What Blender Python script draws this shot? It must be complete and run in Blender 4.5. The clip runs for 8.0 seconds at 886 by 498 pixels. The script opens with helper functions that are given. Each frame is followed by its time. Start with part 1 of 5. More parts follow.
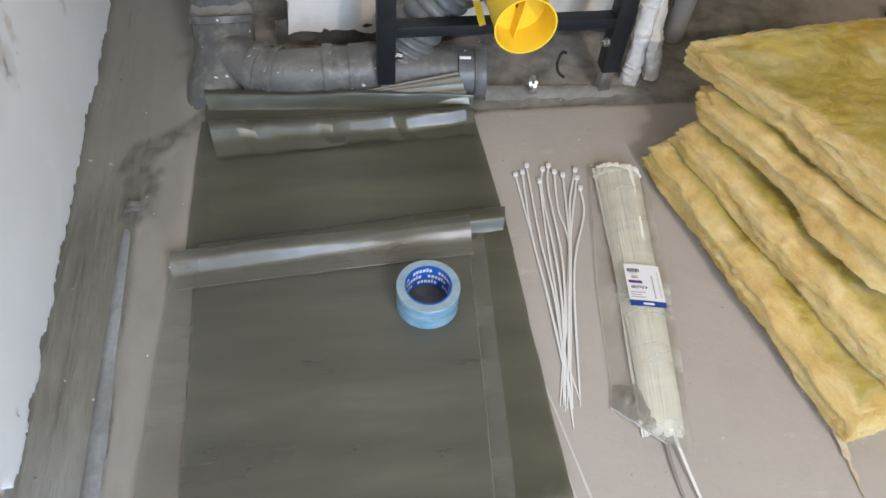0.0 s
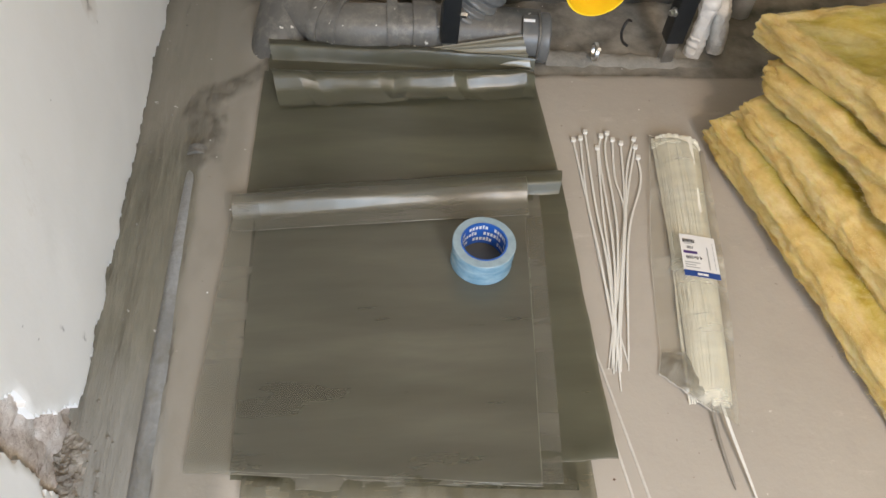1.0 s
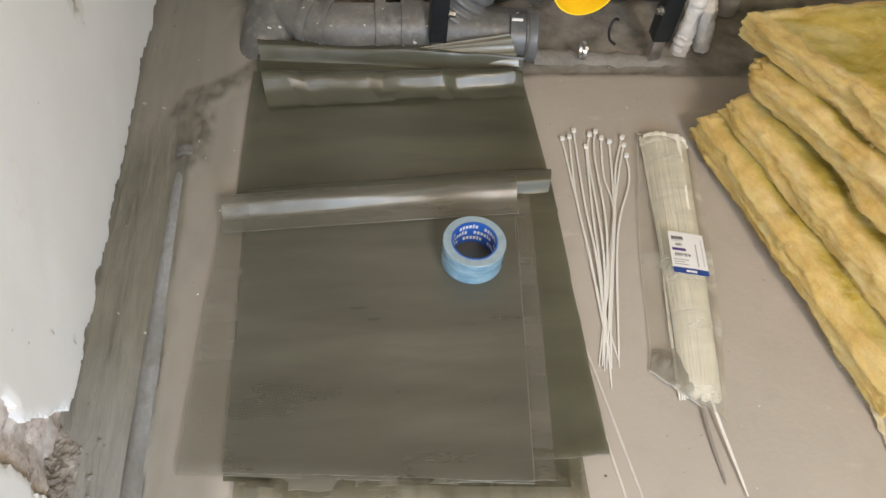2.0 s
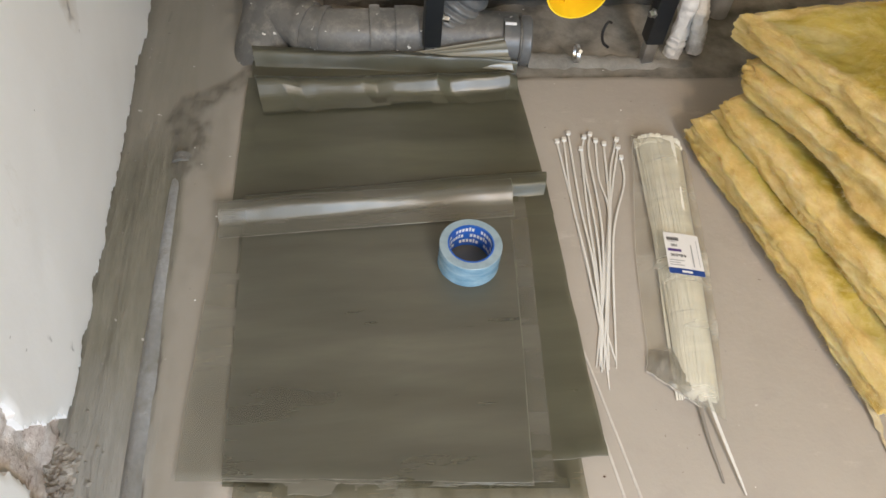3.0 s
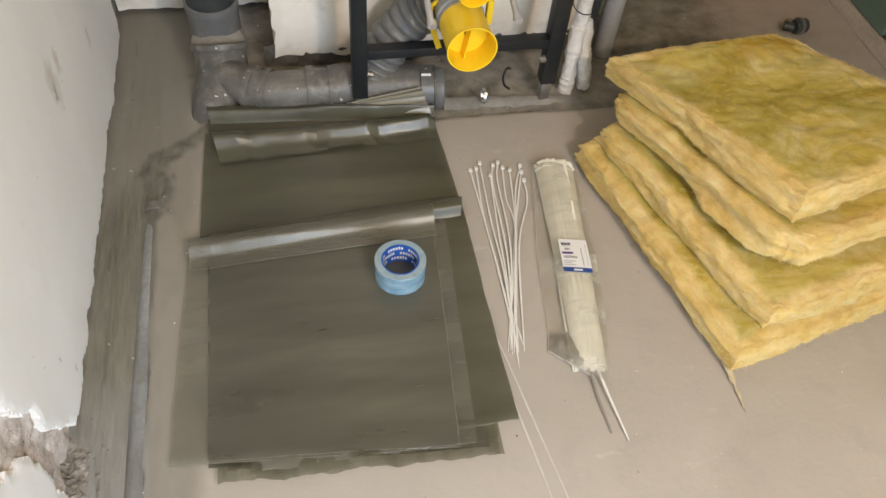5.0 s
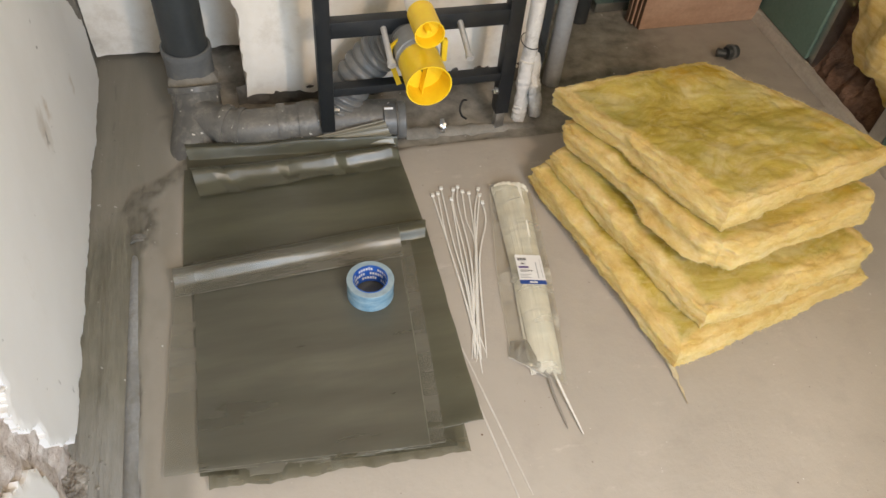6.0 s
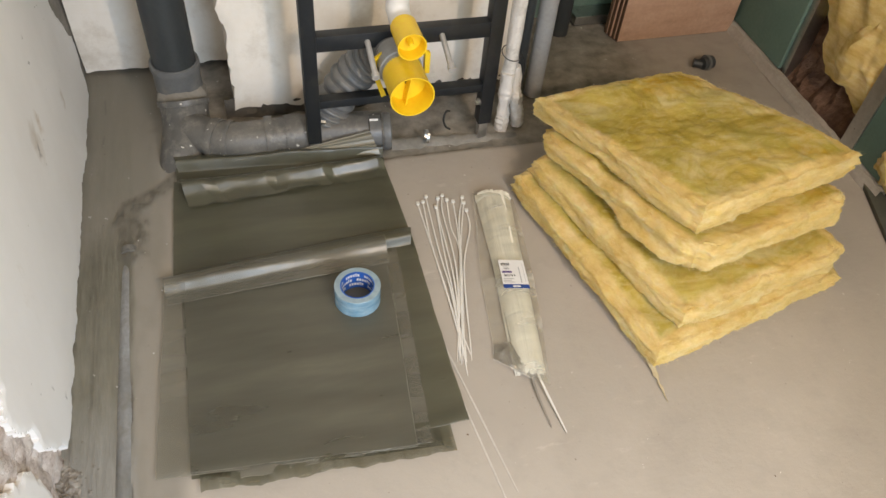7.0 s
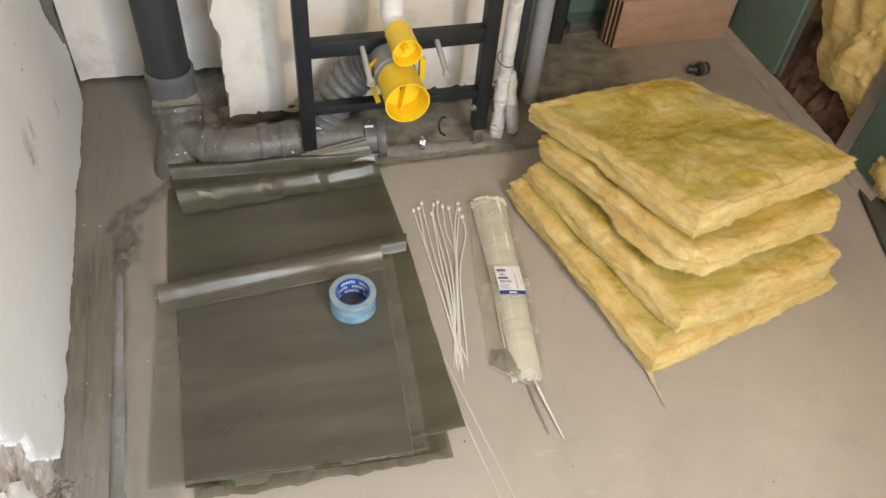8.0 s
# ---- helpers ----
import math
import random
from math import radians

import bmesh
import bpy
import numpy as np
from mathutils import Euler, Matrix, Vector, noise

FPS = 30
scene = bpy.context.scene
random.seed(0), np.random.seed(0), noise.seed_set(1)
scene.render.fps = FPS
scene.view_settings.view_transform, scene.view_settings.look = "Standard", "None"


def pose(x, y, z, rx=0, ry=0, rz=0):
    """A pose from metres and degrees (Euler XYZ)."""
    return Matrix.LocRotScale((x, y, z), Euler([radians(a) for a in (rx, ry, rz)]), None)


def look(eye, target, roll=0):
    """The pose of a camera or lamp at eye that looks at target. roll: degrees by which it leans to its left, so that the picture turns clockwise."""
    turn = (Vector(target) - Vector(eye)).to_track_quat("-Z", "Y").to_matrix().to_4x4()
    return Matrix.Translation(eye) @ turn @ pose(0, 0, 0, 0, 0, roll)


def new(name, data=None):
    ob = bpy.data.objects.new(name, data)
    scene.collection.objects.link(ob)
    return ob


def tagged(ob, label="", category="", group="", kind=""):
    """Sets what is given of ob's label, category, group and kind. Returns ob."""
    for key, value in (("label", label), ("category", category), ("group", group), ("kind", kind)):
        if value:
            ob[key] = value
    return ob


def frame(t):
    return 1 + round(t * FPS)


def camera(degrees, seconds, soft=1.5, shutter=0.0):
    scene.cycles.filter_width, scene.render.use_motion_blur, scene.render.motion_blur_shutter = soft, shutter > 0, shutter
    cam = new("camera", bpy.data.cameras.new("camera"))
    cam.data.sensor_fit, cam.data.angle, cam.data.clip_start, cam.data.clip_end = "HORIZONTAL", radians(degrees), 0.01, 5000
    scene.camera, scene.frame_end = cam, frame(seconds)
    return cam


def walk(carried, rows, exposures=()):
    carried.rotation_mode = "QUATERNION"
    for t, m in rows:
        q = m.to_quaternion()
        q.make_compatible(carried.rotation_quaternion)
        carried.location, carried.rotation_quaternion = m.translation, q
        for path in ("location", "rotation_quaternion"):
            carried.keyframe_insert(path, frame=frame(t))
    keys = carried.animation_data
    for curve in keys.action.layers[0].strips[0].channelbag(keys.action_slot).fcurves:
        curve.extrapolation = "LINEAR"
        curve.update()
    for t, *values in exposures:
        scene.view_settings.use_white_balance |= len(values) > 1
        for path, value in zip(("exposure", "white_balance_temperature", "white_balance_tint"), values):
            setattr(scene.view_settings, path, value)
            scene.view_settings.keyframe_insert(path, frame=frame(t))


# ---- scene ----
cam = camera(61.7, 8.0)
PATH = [
    (0, (-0.255, -0.266, 0.988), (0.029, 0.938, -0.584), 5.6),
    (0.2, (-0.277, -0.280, 0.980), (-0.045, 0.910, -0.611), 5.5),
    (0.5, (-0.296, -0.292, 0.976), (-0.096, 0.88, -0.632), 5.8),
    (1, (-0.301, -0.294, 0.973), (-0.097, 0.871, -0.639), 6.5),
    (1.5, (-0.302, -0.293, 0.976), (-0.081, 0.865, -0.639), 7.0),
    (3, (-0.304, -0.299, 0.977), (-0.061, 0.871, -0.627), 6.8),
    (3.5, (-0.302, -0.298, 0.979), (-0.053, 0.879, -0.619), 6.4),
    (4, (-0.296, -0.314, 0.999), (-0.028, 0.874, -0.587), 6.1),
    (4.5, (-0.285, -0.407, 1.093), (0.019, 0.793, -0.477), 6.0),
    (5.8, (-0.297, -0.546, 1.25), (0.126, 0.689, -0.265), 6.2),
    (6, (-0.298, -0.569, 1.267), (0.134, 0.675, -0.238), 6.1),
    (6.5, (-0.306, -0.599, 1.286), (0.147, 0.658, -0.202), 6.1),
    (7, (-0.3, -0.611, 1.285), (0.165, 0.655, -0.191), 6.1),
    (7.5, (-0.299, -0.614, 1.278), (0.177, 0.662, -0.187), 6.2),
    (8, (-0.298, -0.611, 1.277), (0.18, 0.669, -0.183), 6.1),
]
walk(cam, [(t, look(eye, target, roll)) for t, eye, target, roll in PATH], [(0, 0.40, 5600, 10), (0.2, 0.37, 6050, 10), (0.6, 0.36, 6200, 10), (1.0, 0.36, 6350, 10), (4.0, 0.36, 6450, 10), (4.5, 0.33, 6550, 10), (6.0, 0.30, 6600, 10), (8.0, 0.30, 6600, 10)])

# ---- light ----
world = bpy.data.worlds.new("world")
scene.world = world
world.use_nodes = True
world.node_tree.nodes["Background"].inputs[0].default_value = (0.55, 0.66, 0.9, 1)
world.node_tree.nodes["Background"].inputs[1].default_value = 0.25


def lamp(name, kind, m, power, colour, **more):
    data = bpy.data.lights.new(name, kind)
    data.energy, data.color = power, colour
    if kind == "AREA":
        data.shape = "RECTANGLE"
        data.size, data.size_y = more["size"]
        data.spread = radians(more["spread"])
    if kind == "POINT":
        data.shadow_soft_size = more["size"]
    ob = new(name, data)
    ob.matrix_world = m
    return ob


# a bare work lamp behind the camera, and daylight through the doorway in the wall behind it
lamp("work_lamp_light", "POINT", pose(0.48, -1.22, 1.68), 58, (1.0, 0.75, 0.525), size=0.035)
lamp("doorway_daylight", "AREA", look((0.25, -1.64, 1.10), (-0.45, 0.0, 0.10)), 17, (0.64, 0.80, 1.0), size=(0.7, 1.5), spread=125)

# ---- materials ----
def material(name):
    m = bpy.data.materials.new(name)
    m.use_nodes = True
    t = m.node_tree
    return m, t, t.nodes["Principled BSDF"], t.nodes["Material Output"]


def noise_node(t, scale, detail=6, rough=0.6, stretch=None, turn=0.0, wisp=0.0):
    coord = t.nodes.new("ShaderNodeTexCoord")
    n = t.nodes.new("ShaderNodeTexNoise")
    n.inputs["Scale"].default_value, n.inputs["Detail"].default_value, n.inputs["Roughness"].default_value = scale, detail, rough
    n.inputs["Distortion"].default_value = wisp
    if stretch:
        mp = t.nodes.new("ShaderNodeMapping")
        mp.inputs["Scale"].default_value = stretch
        mp.inputs["Rotation"].default_value = (0, 0, turn)
        t.links.new(coord.outputs["Object"], mp.inputs[0])
        t.links.new(mp.outputs[0], n.inputs["Vector"])
    else:
        t.links.new(coord.outputs["Object"], n.inputs["Vector"])
    return n.outputs["Fac"]


def ramp(t, fac, stops):
    r = t.nodes.new("ShaderNodeValToRGB")
    while len(r.color_ramp.elements) < len(stops):
        r.color_ramp.elements.new(0.5)
    for e, (p, c) in zip(r.color_ramp.elements, stops):
        e.position = p
        e.color = (*c, 1) if len(c) == 3 else c
    t.links.new(fac, r.inputs[0])
    return r.outputs[0]


def mix(t, fac, a, b, mode="MIX"):
    m = t.nodes.new("ShaderNodeMix")
    m.data_type, m.blend_type = "RGBA", mode
    for sock, v in ((m.inputs["Factor"], fac), (m.inputs["A"], a), (m.inputs["B"], b)):
        if isinstance(v, (int, float)):
            sock.default_value = v
        elif isinstance(v, tuple):
            sock.default_value = (*v, 1)
        else:
            t.links.new(v, sock)
    return m.outputs["Result"]


def bump(t, bsdf, height, strength, distance, before=None):
    b = t.nodes.new("ShaderNodeBump")
    b.inputs["Strength"].default_value, b.inputs["Distance"].default_value = strength, distance
    t.links.new(height, b.inputs["Height"])
    if before:
        t.links.new(before, b.inputs["Normal"])
    t.links.new(b.outputs[0], bsdf.inputs["Normal"])
    return b.outputs[0]


def attr(t, name):
    a = t.nodes.new("ShaderNodeAttribute")
    a.attribute_name = name
    return a.outputs["Fac"]


def plain(name, stops, scale, rough, metal=0.0, fine=90, relief=0.3, depth=0.002, stretch=None, dust=None, dust_scale=14, fleck=None):
    """Two scales of colour variation and a fine relief; dust: a colour that lies over it in patches."""
    m, t, b, out = material(name)
    c = ramp(t, noise_node(t, scale, stretch=stretch), [(0.3 + 0.4 * i / max(1, len(stops) - 1), s) for i, s in enumerate(stops)])
    grain = noise_node(t, fine, 4)
    c = mix(t, 0.25, c, ramp(t, grain, [(0.3, (0.35, 0.35, 0.35)), (0.7, (0.68, 0.68, 0.68))]), "OVERLAY")
    if dust:
        c = mix(t, ramp(t, noise_node(t, dust_scale, 9, 0.7), [(0.5, (0, 0, 0)), (0.68, (0.9, 0.9, 0.9))]), c, dust)
    if fleck:
        c = mix(t, ramp(t, noise_node(t, 75, 2, 0.4), [(0.72, (0, 0, 0)), (0.74, (1, 1, 1))]), c, fleck)
    t.links.new(c, b.inputs["Base Color"])
    b.inputs["Metallic"].default_value = metal
    r = ramp(t, noise_node(t, scale * 2.3), [(0.3, (rough * 0.85,) * 3), (0.7, (min(1, rough * 1.15),) * 3)])
    t.links.new(r, b.inputs["Roughness"])
    if relief:
        bump(t, b, grain, relief, depth)
    return m


def floor_material():
    m, t, b, out = material("screed_and_mortar")
    big, mid, fine = noise_node(t, 2.2, 5), noise_node(t, 14, 8, 0.65), noise_node(t, 160, 5)
    screed = ramp(t, big, [(0.3, (0.40, 0.36, 0.31)), (0.55, (0.44, 0.397, 0.343)), (0.75, (0.48, 0.435, 0.378))])
    screed = mix(t, ramp(t, mid, [(0.52, (0, 0, 0)), (0.75, (0.5, 0.5, 0.5))]), screed, (0.36, 0.32, 0.28))
    # pale trowel scuffs and dark specks
    scuff = noise_node(t, 7, 9, 0.75, (1.0, 3.2, 1.0), 0.5)
    screed = mix(t, ramp(t, scuff, [(0.60, (0, 0, 0)), (0.72, (0.6, 0.6, 0.6))]), screed, (0.60, 0.56, 0.50))
    screed = mix(t, ramp(t, noise_node(t, 3.6, 8, 0.7), [(0.55, (0, 0, 0)), (0.75, (0.28, 0.28, 0.28))]), screed, (0.33, 0.295, 0.25))
    screed = mix(t, ramp(t, noise_node(t, 20, 9, 0.8, (1.0, 0.4, 1.0), 0.9), [(0.66, (0, 0, 0)), (0.72, (0.5, 0.5, 0.5))]), screed, (0.29, 0.25, 0.21))
    screed = mix(t, ramp(t, noise_node(t, 95, 2, 0.4), [(0.76, (0, 0, 0)), (0.78, (0.75, 0.75, 0.75))]), screed, (0.2, 0.17, 0.14))
    streak = noise_node(t, 8, 10, 0.70, (5.5, 0.55, 1.0), 0.02)
    mortar = ramp(t, streak, [(0.32, (0.085, 0.081, 0.058)), (0.5, (0.155, 0.146, 0.110)), (0.70, (0.27, 0.255, 0.205))])
    mortar = mix(t, ramp(t, mid, [(0.4, (0, 0, 0)), (0.7, (0.6, 0.6, 0.6))]), mortar, (0.165, 0.155, 0.12))
    mortar = mix(t, ramp(t, big, [(0.42, (0, 0, 0)), (0.62, (0.55, 0.55, 0.55))]), mortar, (0.27, 0.253, 0.205))
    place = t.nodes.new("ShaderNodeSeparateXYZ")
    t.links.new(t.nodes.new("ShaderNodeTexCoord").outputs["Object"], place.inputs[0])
    near_fade = t.nodes.new("ShaderNodeMath")
    near_fade.operation = "MULTIPLY_ADD"
    near_fade.inputs[1].default_value = 0.55
    t.links.new(noise_node(t, 6, 6, 0.65, (1.0, 0.5, 1.0)), near_fade.inputs[0])
    t.links.new(place.outputs["Y"], near_fade.inputs[2])
    # mortar turns paler at the near end: drier there, plus daylight put into colour
    mortar = mix(t, ramp(t, near_fade.outputs[0], [(0.22, (0.8, 0.8, 0.8)), (0.58, (0, 0, 0))]), mortar, mix(t, streak, (0.29, 0.283, 0.265), (0.50, 0.495, 0.48)))
    rough_c = ramp(t, mid, [(0.34, (0.14, 0.128, 0.108)), (0.50, (0.245, 0.226, 0.193)), (0.66, (0.34, 0.315, 0.27))])
    c = mix(t, attr(t, "wash"), screed, (0.240, 0.224, 0.188))
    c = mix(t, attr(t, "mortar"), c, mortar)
    c = mix(t, attr(t, "concrete"), c, rough_c)
    c = mix(t, attr(t, "crust"), c, (0.135, 0.124, 0.10))
    c = mix(t, attr(t, "crack"), c, (0.10, 0.092, 0.08))
    c = mix(t, ramp(t, noise_node(t, 60, 3, 0.5), [(0.735, (0, 0, 0)), (0.755, (0.8, 0.8, 0.8))]), c, (0.62, 0.6, 0.56))
    t.links.new(c, b.inputs["Base Color"])
    b.inputs["Roughness"].default_value = 0.62
    b.inputs["Specular IOR Level"].default_value = 0.35
    ridge = t.nodes.new("ShaderNodeMath")
    ridge.operation = "MULTIPLY"
    t.links.new(streak, ridge.inputs[0])
    t.links.new(attr(t, "mortar"), ridge.inputs[1])
    n0 = bump(t, b, ridge.outputs[0], 0.7, 0.010)
    n1 = bump(t, b, mid, 0.25, 0.006, n0)
    bump(t, b, fine, 0.25, 0.0012, n1)
    return m


def wool_material():
    """Glass wool: pale and peachy where it is cut or torn, yellow with olive and amber blotches on the skin ("skin" attribute)."""
    m, t, b, out = material("glass_wool")
    mid = noise_node(t, 30, 8, 0.65)
    fibre = noise_node(t, 120, 8, 0.8, (1.0, 1.0, 3.0))
    strata = noise_node(t, 14, 8, 0.66, (1.0, 1.0, 3.6))
    cut = ramp(t, strata, [(0.30, (0.58, 0.385, 0.105)), (0.42, (0.69, 0.505, 0.19)), (0.54, (0.76, 0.59, 0.26)), (0.68, (0.83, 0.69, 0.37))])
    cut = mix(t, ramp(t, noise_node(t, 4.5, 4, 0.55), [(0.50, (0, 0, 0)), (0.70, (0.5,) * 3)]), cut, (0.74, 0.53, 0.17))
    skin = ramp(t, noise_node(t, 6.0, 9, 0.68, (1.0, 1.6, 1.0), 0.5, 0.9), [(0.36, (0.40, 0.295, 0.045)), (0.46, (0.53, 0.405, 0.085)), (0.54, (0.61, 0.475, 0.14)), (0.63, (0.71, 0.60, 0.27))])
    skin = mix(t, ramp(t, noise_node(t, 2.8, 6, 0.6, wisp=0.6), [(0.46, (0, 0, 0)), (0.60, (0.55,) * 3)]), skin, (0.37, 0.33, 0.065))
    skin = mix(t, ramp(t, noise_node(t, 4.2, 6, 0.6), [(0.57, (0, 0, 0)), (0.68, (0.75,) * 3)]), skin, (0.60, 0.35, 0.03))
    skin = mix(t, ramp(t, noise_node(t, 17, 8, 0.7, (1.0, 1.8, 1.0), 0.9, 1.2), [(0.52, (0, 0, 0)), (0.66, (0.5,) * 3)]), skin, (0.70, 0.59, 0.29))
    edge = t.nodes.new("ShaderNodeMath")
    edge.operation = "MULTIPLY_ADD"
    edge.inputs[1].default_value = 0.9
    t.links.new(noise_node(t, 26, 6, 0.7), edge.inputs[0])
    t.links.new(attr(t, "skin"), edge.inputs[2])
    c = mix(t, ramp(t, edge.outputs[0], [(0.62, (0, 0, 0)), (1.25, (1, 1, 1))]), cut, skin)
    c = mix(t, ramp(t, fibre, [(0.30, (0.34, 0.34, 0.34)), (0.52, (0, 0, 0))]), c, (0.52, 0.34, 0.09))
    t.links.new(c, b.inputs["Base Color"])
    b.inputs["Roughness"].default_value = 0.95
    b.inputs["Specular IOR Level"].default_value = 0.08
    b.inputs["Sheen Weight"].default_value = 0.0
    b.inputs["Subsurface Weight"].default_value = 0.65
    b.inputs["Subsurface Radius"].default_value = (1.0, 0.75, 0.35)
    b.inputs["Subsurface Scale"].default_value = 0.012
    n1 = bump(t, b, mid, 0.3, 0.006)
    n2 = bump(t, b, strata, 0.35, 0.006, n1)
    bump(t, b, fibre, 0.9, 0.0035, n2)
    return m


def film_material(name, colour, clear, rough, tint, gloss=0.75):
    """Polyethylene film: part of the light goes straight through, the rest is scattered, under a glossy skin."""
    m, t, b, out = material(name)
    blot = noise_node(t, 4.0, 6, 0.58, (0.5, 3.4, 1.0), 0.05)
    t.links.new(mix(t, ramp(t, blot, [(0.34, (0, 0, 0)), (0.66, (1, 1, 1))]), tuple(0.78 * v for v in colour), tuple(1.24 * v for v in colour)), b.inputs["Base Color"])
    b.inputs["Roughness"].default_value = 0.6
    b.inputs["Specular IOR Level"].default_value = 0.0
    skin = bump(t, b, noise_node(t, 14, 2, 0.4, (1.0, 2.0, 1.0)), 0.10, 0.004)
    body = b.outputs[0]
    if clear:
        tr = t.nodes.new("ShaderNodeBsdfTransparent")
        tr.inputs[0].default_value = (*tint, 1)
        mx = t.nodes.new("ShaderNodeMixShader")
        # milky smears across the sheet
        t.links.new(ramp(t, noise_node(t, 3.2, 6, 0.6, (0.7, 4.0, 1.0), 0.05), [(0.36, (min(1, clear * 1.22),) * 3), (0.52, (clear,) * 3), (0.66, (clear * 0.66,) * 3)]), mx.inputs[0])
        t.links.new(body, mx.inputs[1])
        t.links.new(tr.outputs[0], mx.inputs[2])
        body = mx.outputs[0]
    gl = t.nodes.new("ShaderNodeBsdfGlossy")
    gl.inputs["Color"].default_value = (gloss, gloss, gloss, 1)
    t.links.new(ramp(t, noise_node(t, 9, 5), [(0.3, (max(0.285, rough * 0.7) if rough > 0.25 else rough * 0.7,) * 3), (0.7, (rough * 1.35 if rough > 0.25 else min(0.265, rough * 1.35),) * 3)]), gl.inputs["Roughness"])
    t.links.new(skin, gl.inputs["Normal"])
    lw = t.nodes.new("ShaderNodeLayerWeight")
    lw.inputs["Blend"].default_value = 0.5
    t.links.new(skin, lw.inputs["Normal"])
    top = t.nodes.new("ShaderNodeMixShader")
    t.links.new(ramp(t, lw.outputs["Facing"], [(0.0, (0.07,) * 3), (0.45, (0.10,) * 3), (0.75, (0.26,) * 3), (1.0, (0.8,) * 3)]), top.inputs[0])
    t.links.new(body, top.inputs[1])
    t.links.new(gl.outputs[0], top.inputs[2])
    t.links.new(top.outputs[0], out.inputs[0])
    return m


def masonry_material():
    m, t, b, out = material("broken_masonry")
    mid, fine = noise_node(t, 26, 9, 0.72), noise_node(t, 120, 5)
    c = ramp(t, mid, [(0.34, (0.16, 0.12, 0.09)), (0.42, (0.50, 0.42, 0.37)), (0.55, (0.68, 0.61, 0.56)), (0.75, (0.78, 0.75, 0.72))])
    t.links.new(c, b.inputs["Base Color"])
    b.inputs["Roughness"].default_value = 0.95
    n1 = bump(t, b, mid, 0.8, 0.012)
    bump(t, b, fine, 0.5, 0.002, n1)
    return m


def plaster_material():
    m, t, b, out = material("white_gypsum_plaster")
    big, mid = noise_node(t, 2.4, 5), noise_node(t, 18, 7, 0.6)
    c = ramp(t, big, [(0.3, (0.82, 0.81, 0.79)), (0.7, (0.89, 0.885, 0.87))])
    c = mix(t, ramp(t, noise_node(t, 5, 9, 0.75, (1, 1, 0.5)), [(0.62, (0, 0, 0)), (0.74, (0.55, 0.55, 0.55))]), c, (0.62, 0.58, 0.50))
    c = mix(t, ramp(t, noise_node(t, 45, 3, 0.5), [(0.735, (0, 0, 0)), (0.755, (0.7, 0.7, 0.7))]), c, (0.32, 0.31, 0.29))
    # a few scuffs and knocks: place, reach, colour
    for place, reach, tone in (((0, 0.66, 0.305), 0.035, (0.50, 0.44, 0.36)), ((0, 0.655, 0.288), 0.012, (0.16, 0.15, 0.14)), ((0, 0.72, 0.31), 0.02, (0.56, 0.48, 0.38)),
                               ((0, 0.245, 0.05), 0.006, (0.12, 0.115, 0.11)), ((0, 0.22, 0.12), 0.006, (0.2, 0.19, 0.18)), ((0, 0.95, 0.20), 0.02, (0.6, 0.55, 0.47))):
        coord = t.nodes.new("ShaderNodeTexCoord")
        warp = t.nodes.new("ShaderNodeVectorMath")
        warp.operation = "MULTIPLY_ADD"
        wob = t.nodes.new("ShaderNodeTexNoise")
        wob.inputs["Scale"].default_value = 40
        t.links.new(coord.outputs["Object"], wob.inputs["Vector"])
        t.links.new(wob.outputs["Color"], warp.inputs[0])
        warp.inputs[1].default_value = (0.0, 0.05, 0.05)
        t.links.new(coord.outputs["Object"], warp.inputs[2])
        flat = t.nodes.new("ShaderNodeVectorMath")
        flat.operation = "MULTIPLY"
        flat.inputs[1].default_value = (0, 1.0, 0.6)
        t.links.new(warp.outputs[0], flat.inputs[0])
        far = t.nodes.new("ShaderNodeVectorMath")
        far.operation = "DISTANCE"
        far.inputs[1].default_value = (0, place[1] + 0.025, (place[2] + 0.025) * 0.6)
        t.links.new(flat.outputs[0], far.inputs[0])
        c = mix(t, ramp(t, far.outputs["Value"], [(0.0, (0.75,) * 3), (reach, (0, 0, 0))]), c, tone)
    t.links.new(c, b.inputs["Base Color"])
    b.inputs["Roughness"].default_value = 0.7
    n1 = bump(t, b, mid, 0.16, 0.006)
    bump(t, b, noise_node(t, 140, 3), 0.12, 0.001, n1)
    return m


M_FLOOR, M_MASONRY, M_PLASTER = floor_material(), masonry_material(), plaster_material()
M_WOOL = wool_material()
M_FILM_TOP = film_material("milky_grey_film", (0.118, 0.114, 0.086), 0.34, 0.30, (0.92, 0.91, 0.84))
M_FILM_DARK = film_material("dense_grey_film", (0.094, 0.092, 0.060), 0.20, 0.33, (0.79, 0.775, 0.64))
M_FILM_LOW = film_material("crumpled_grey_film", (0.115, 0.110, 0.076), 0.42, 0.26, (0.83, 0.81, 0.68))
M_FILM_SCRAP = film_material("pale_film", (0.36, 0.34, 0.28), 0.85, 0.3, (0.9, 0.88, 0.8))
M_FILM_MID = film_material("single_grey_film", (0.190, 0.180, 0.145), 0.50, 0.32, (0.93, 0.93, 0.86))
M_FILM_EDGE = plain("cut_film_edge", [(0.17, 0.163, 0.13), (0.25, 0.24, 0.20)], 14, 0.3, relief=0.1)
M_BAG_EDGE = plain("bag_film_edge", [(0.50, 0.475, 0.42), (0.62, 0.59, 0.53)], 14, 0.25, relief=0.1)
M_FILM_PALE = film_material("pleated_pale_film", (0.25, 0.238, 0.185), 0.0, 0.24, (0.9, 0.88, 0.8))
M_BAG = film_material("clear_bag_film", (0.64, 0.62, 0.54), 0.78, 0.20, (0.95, 0.94, 0.90), 0.6)
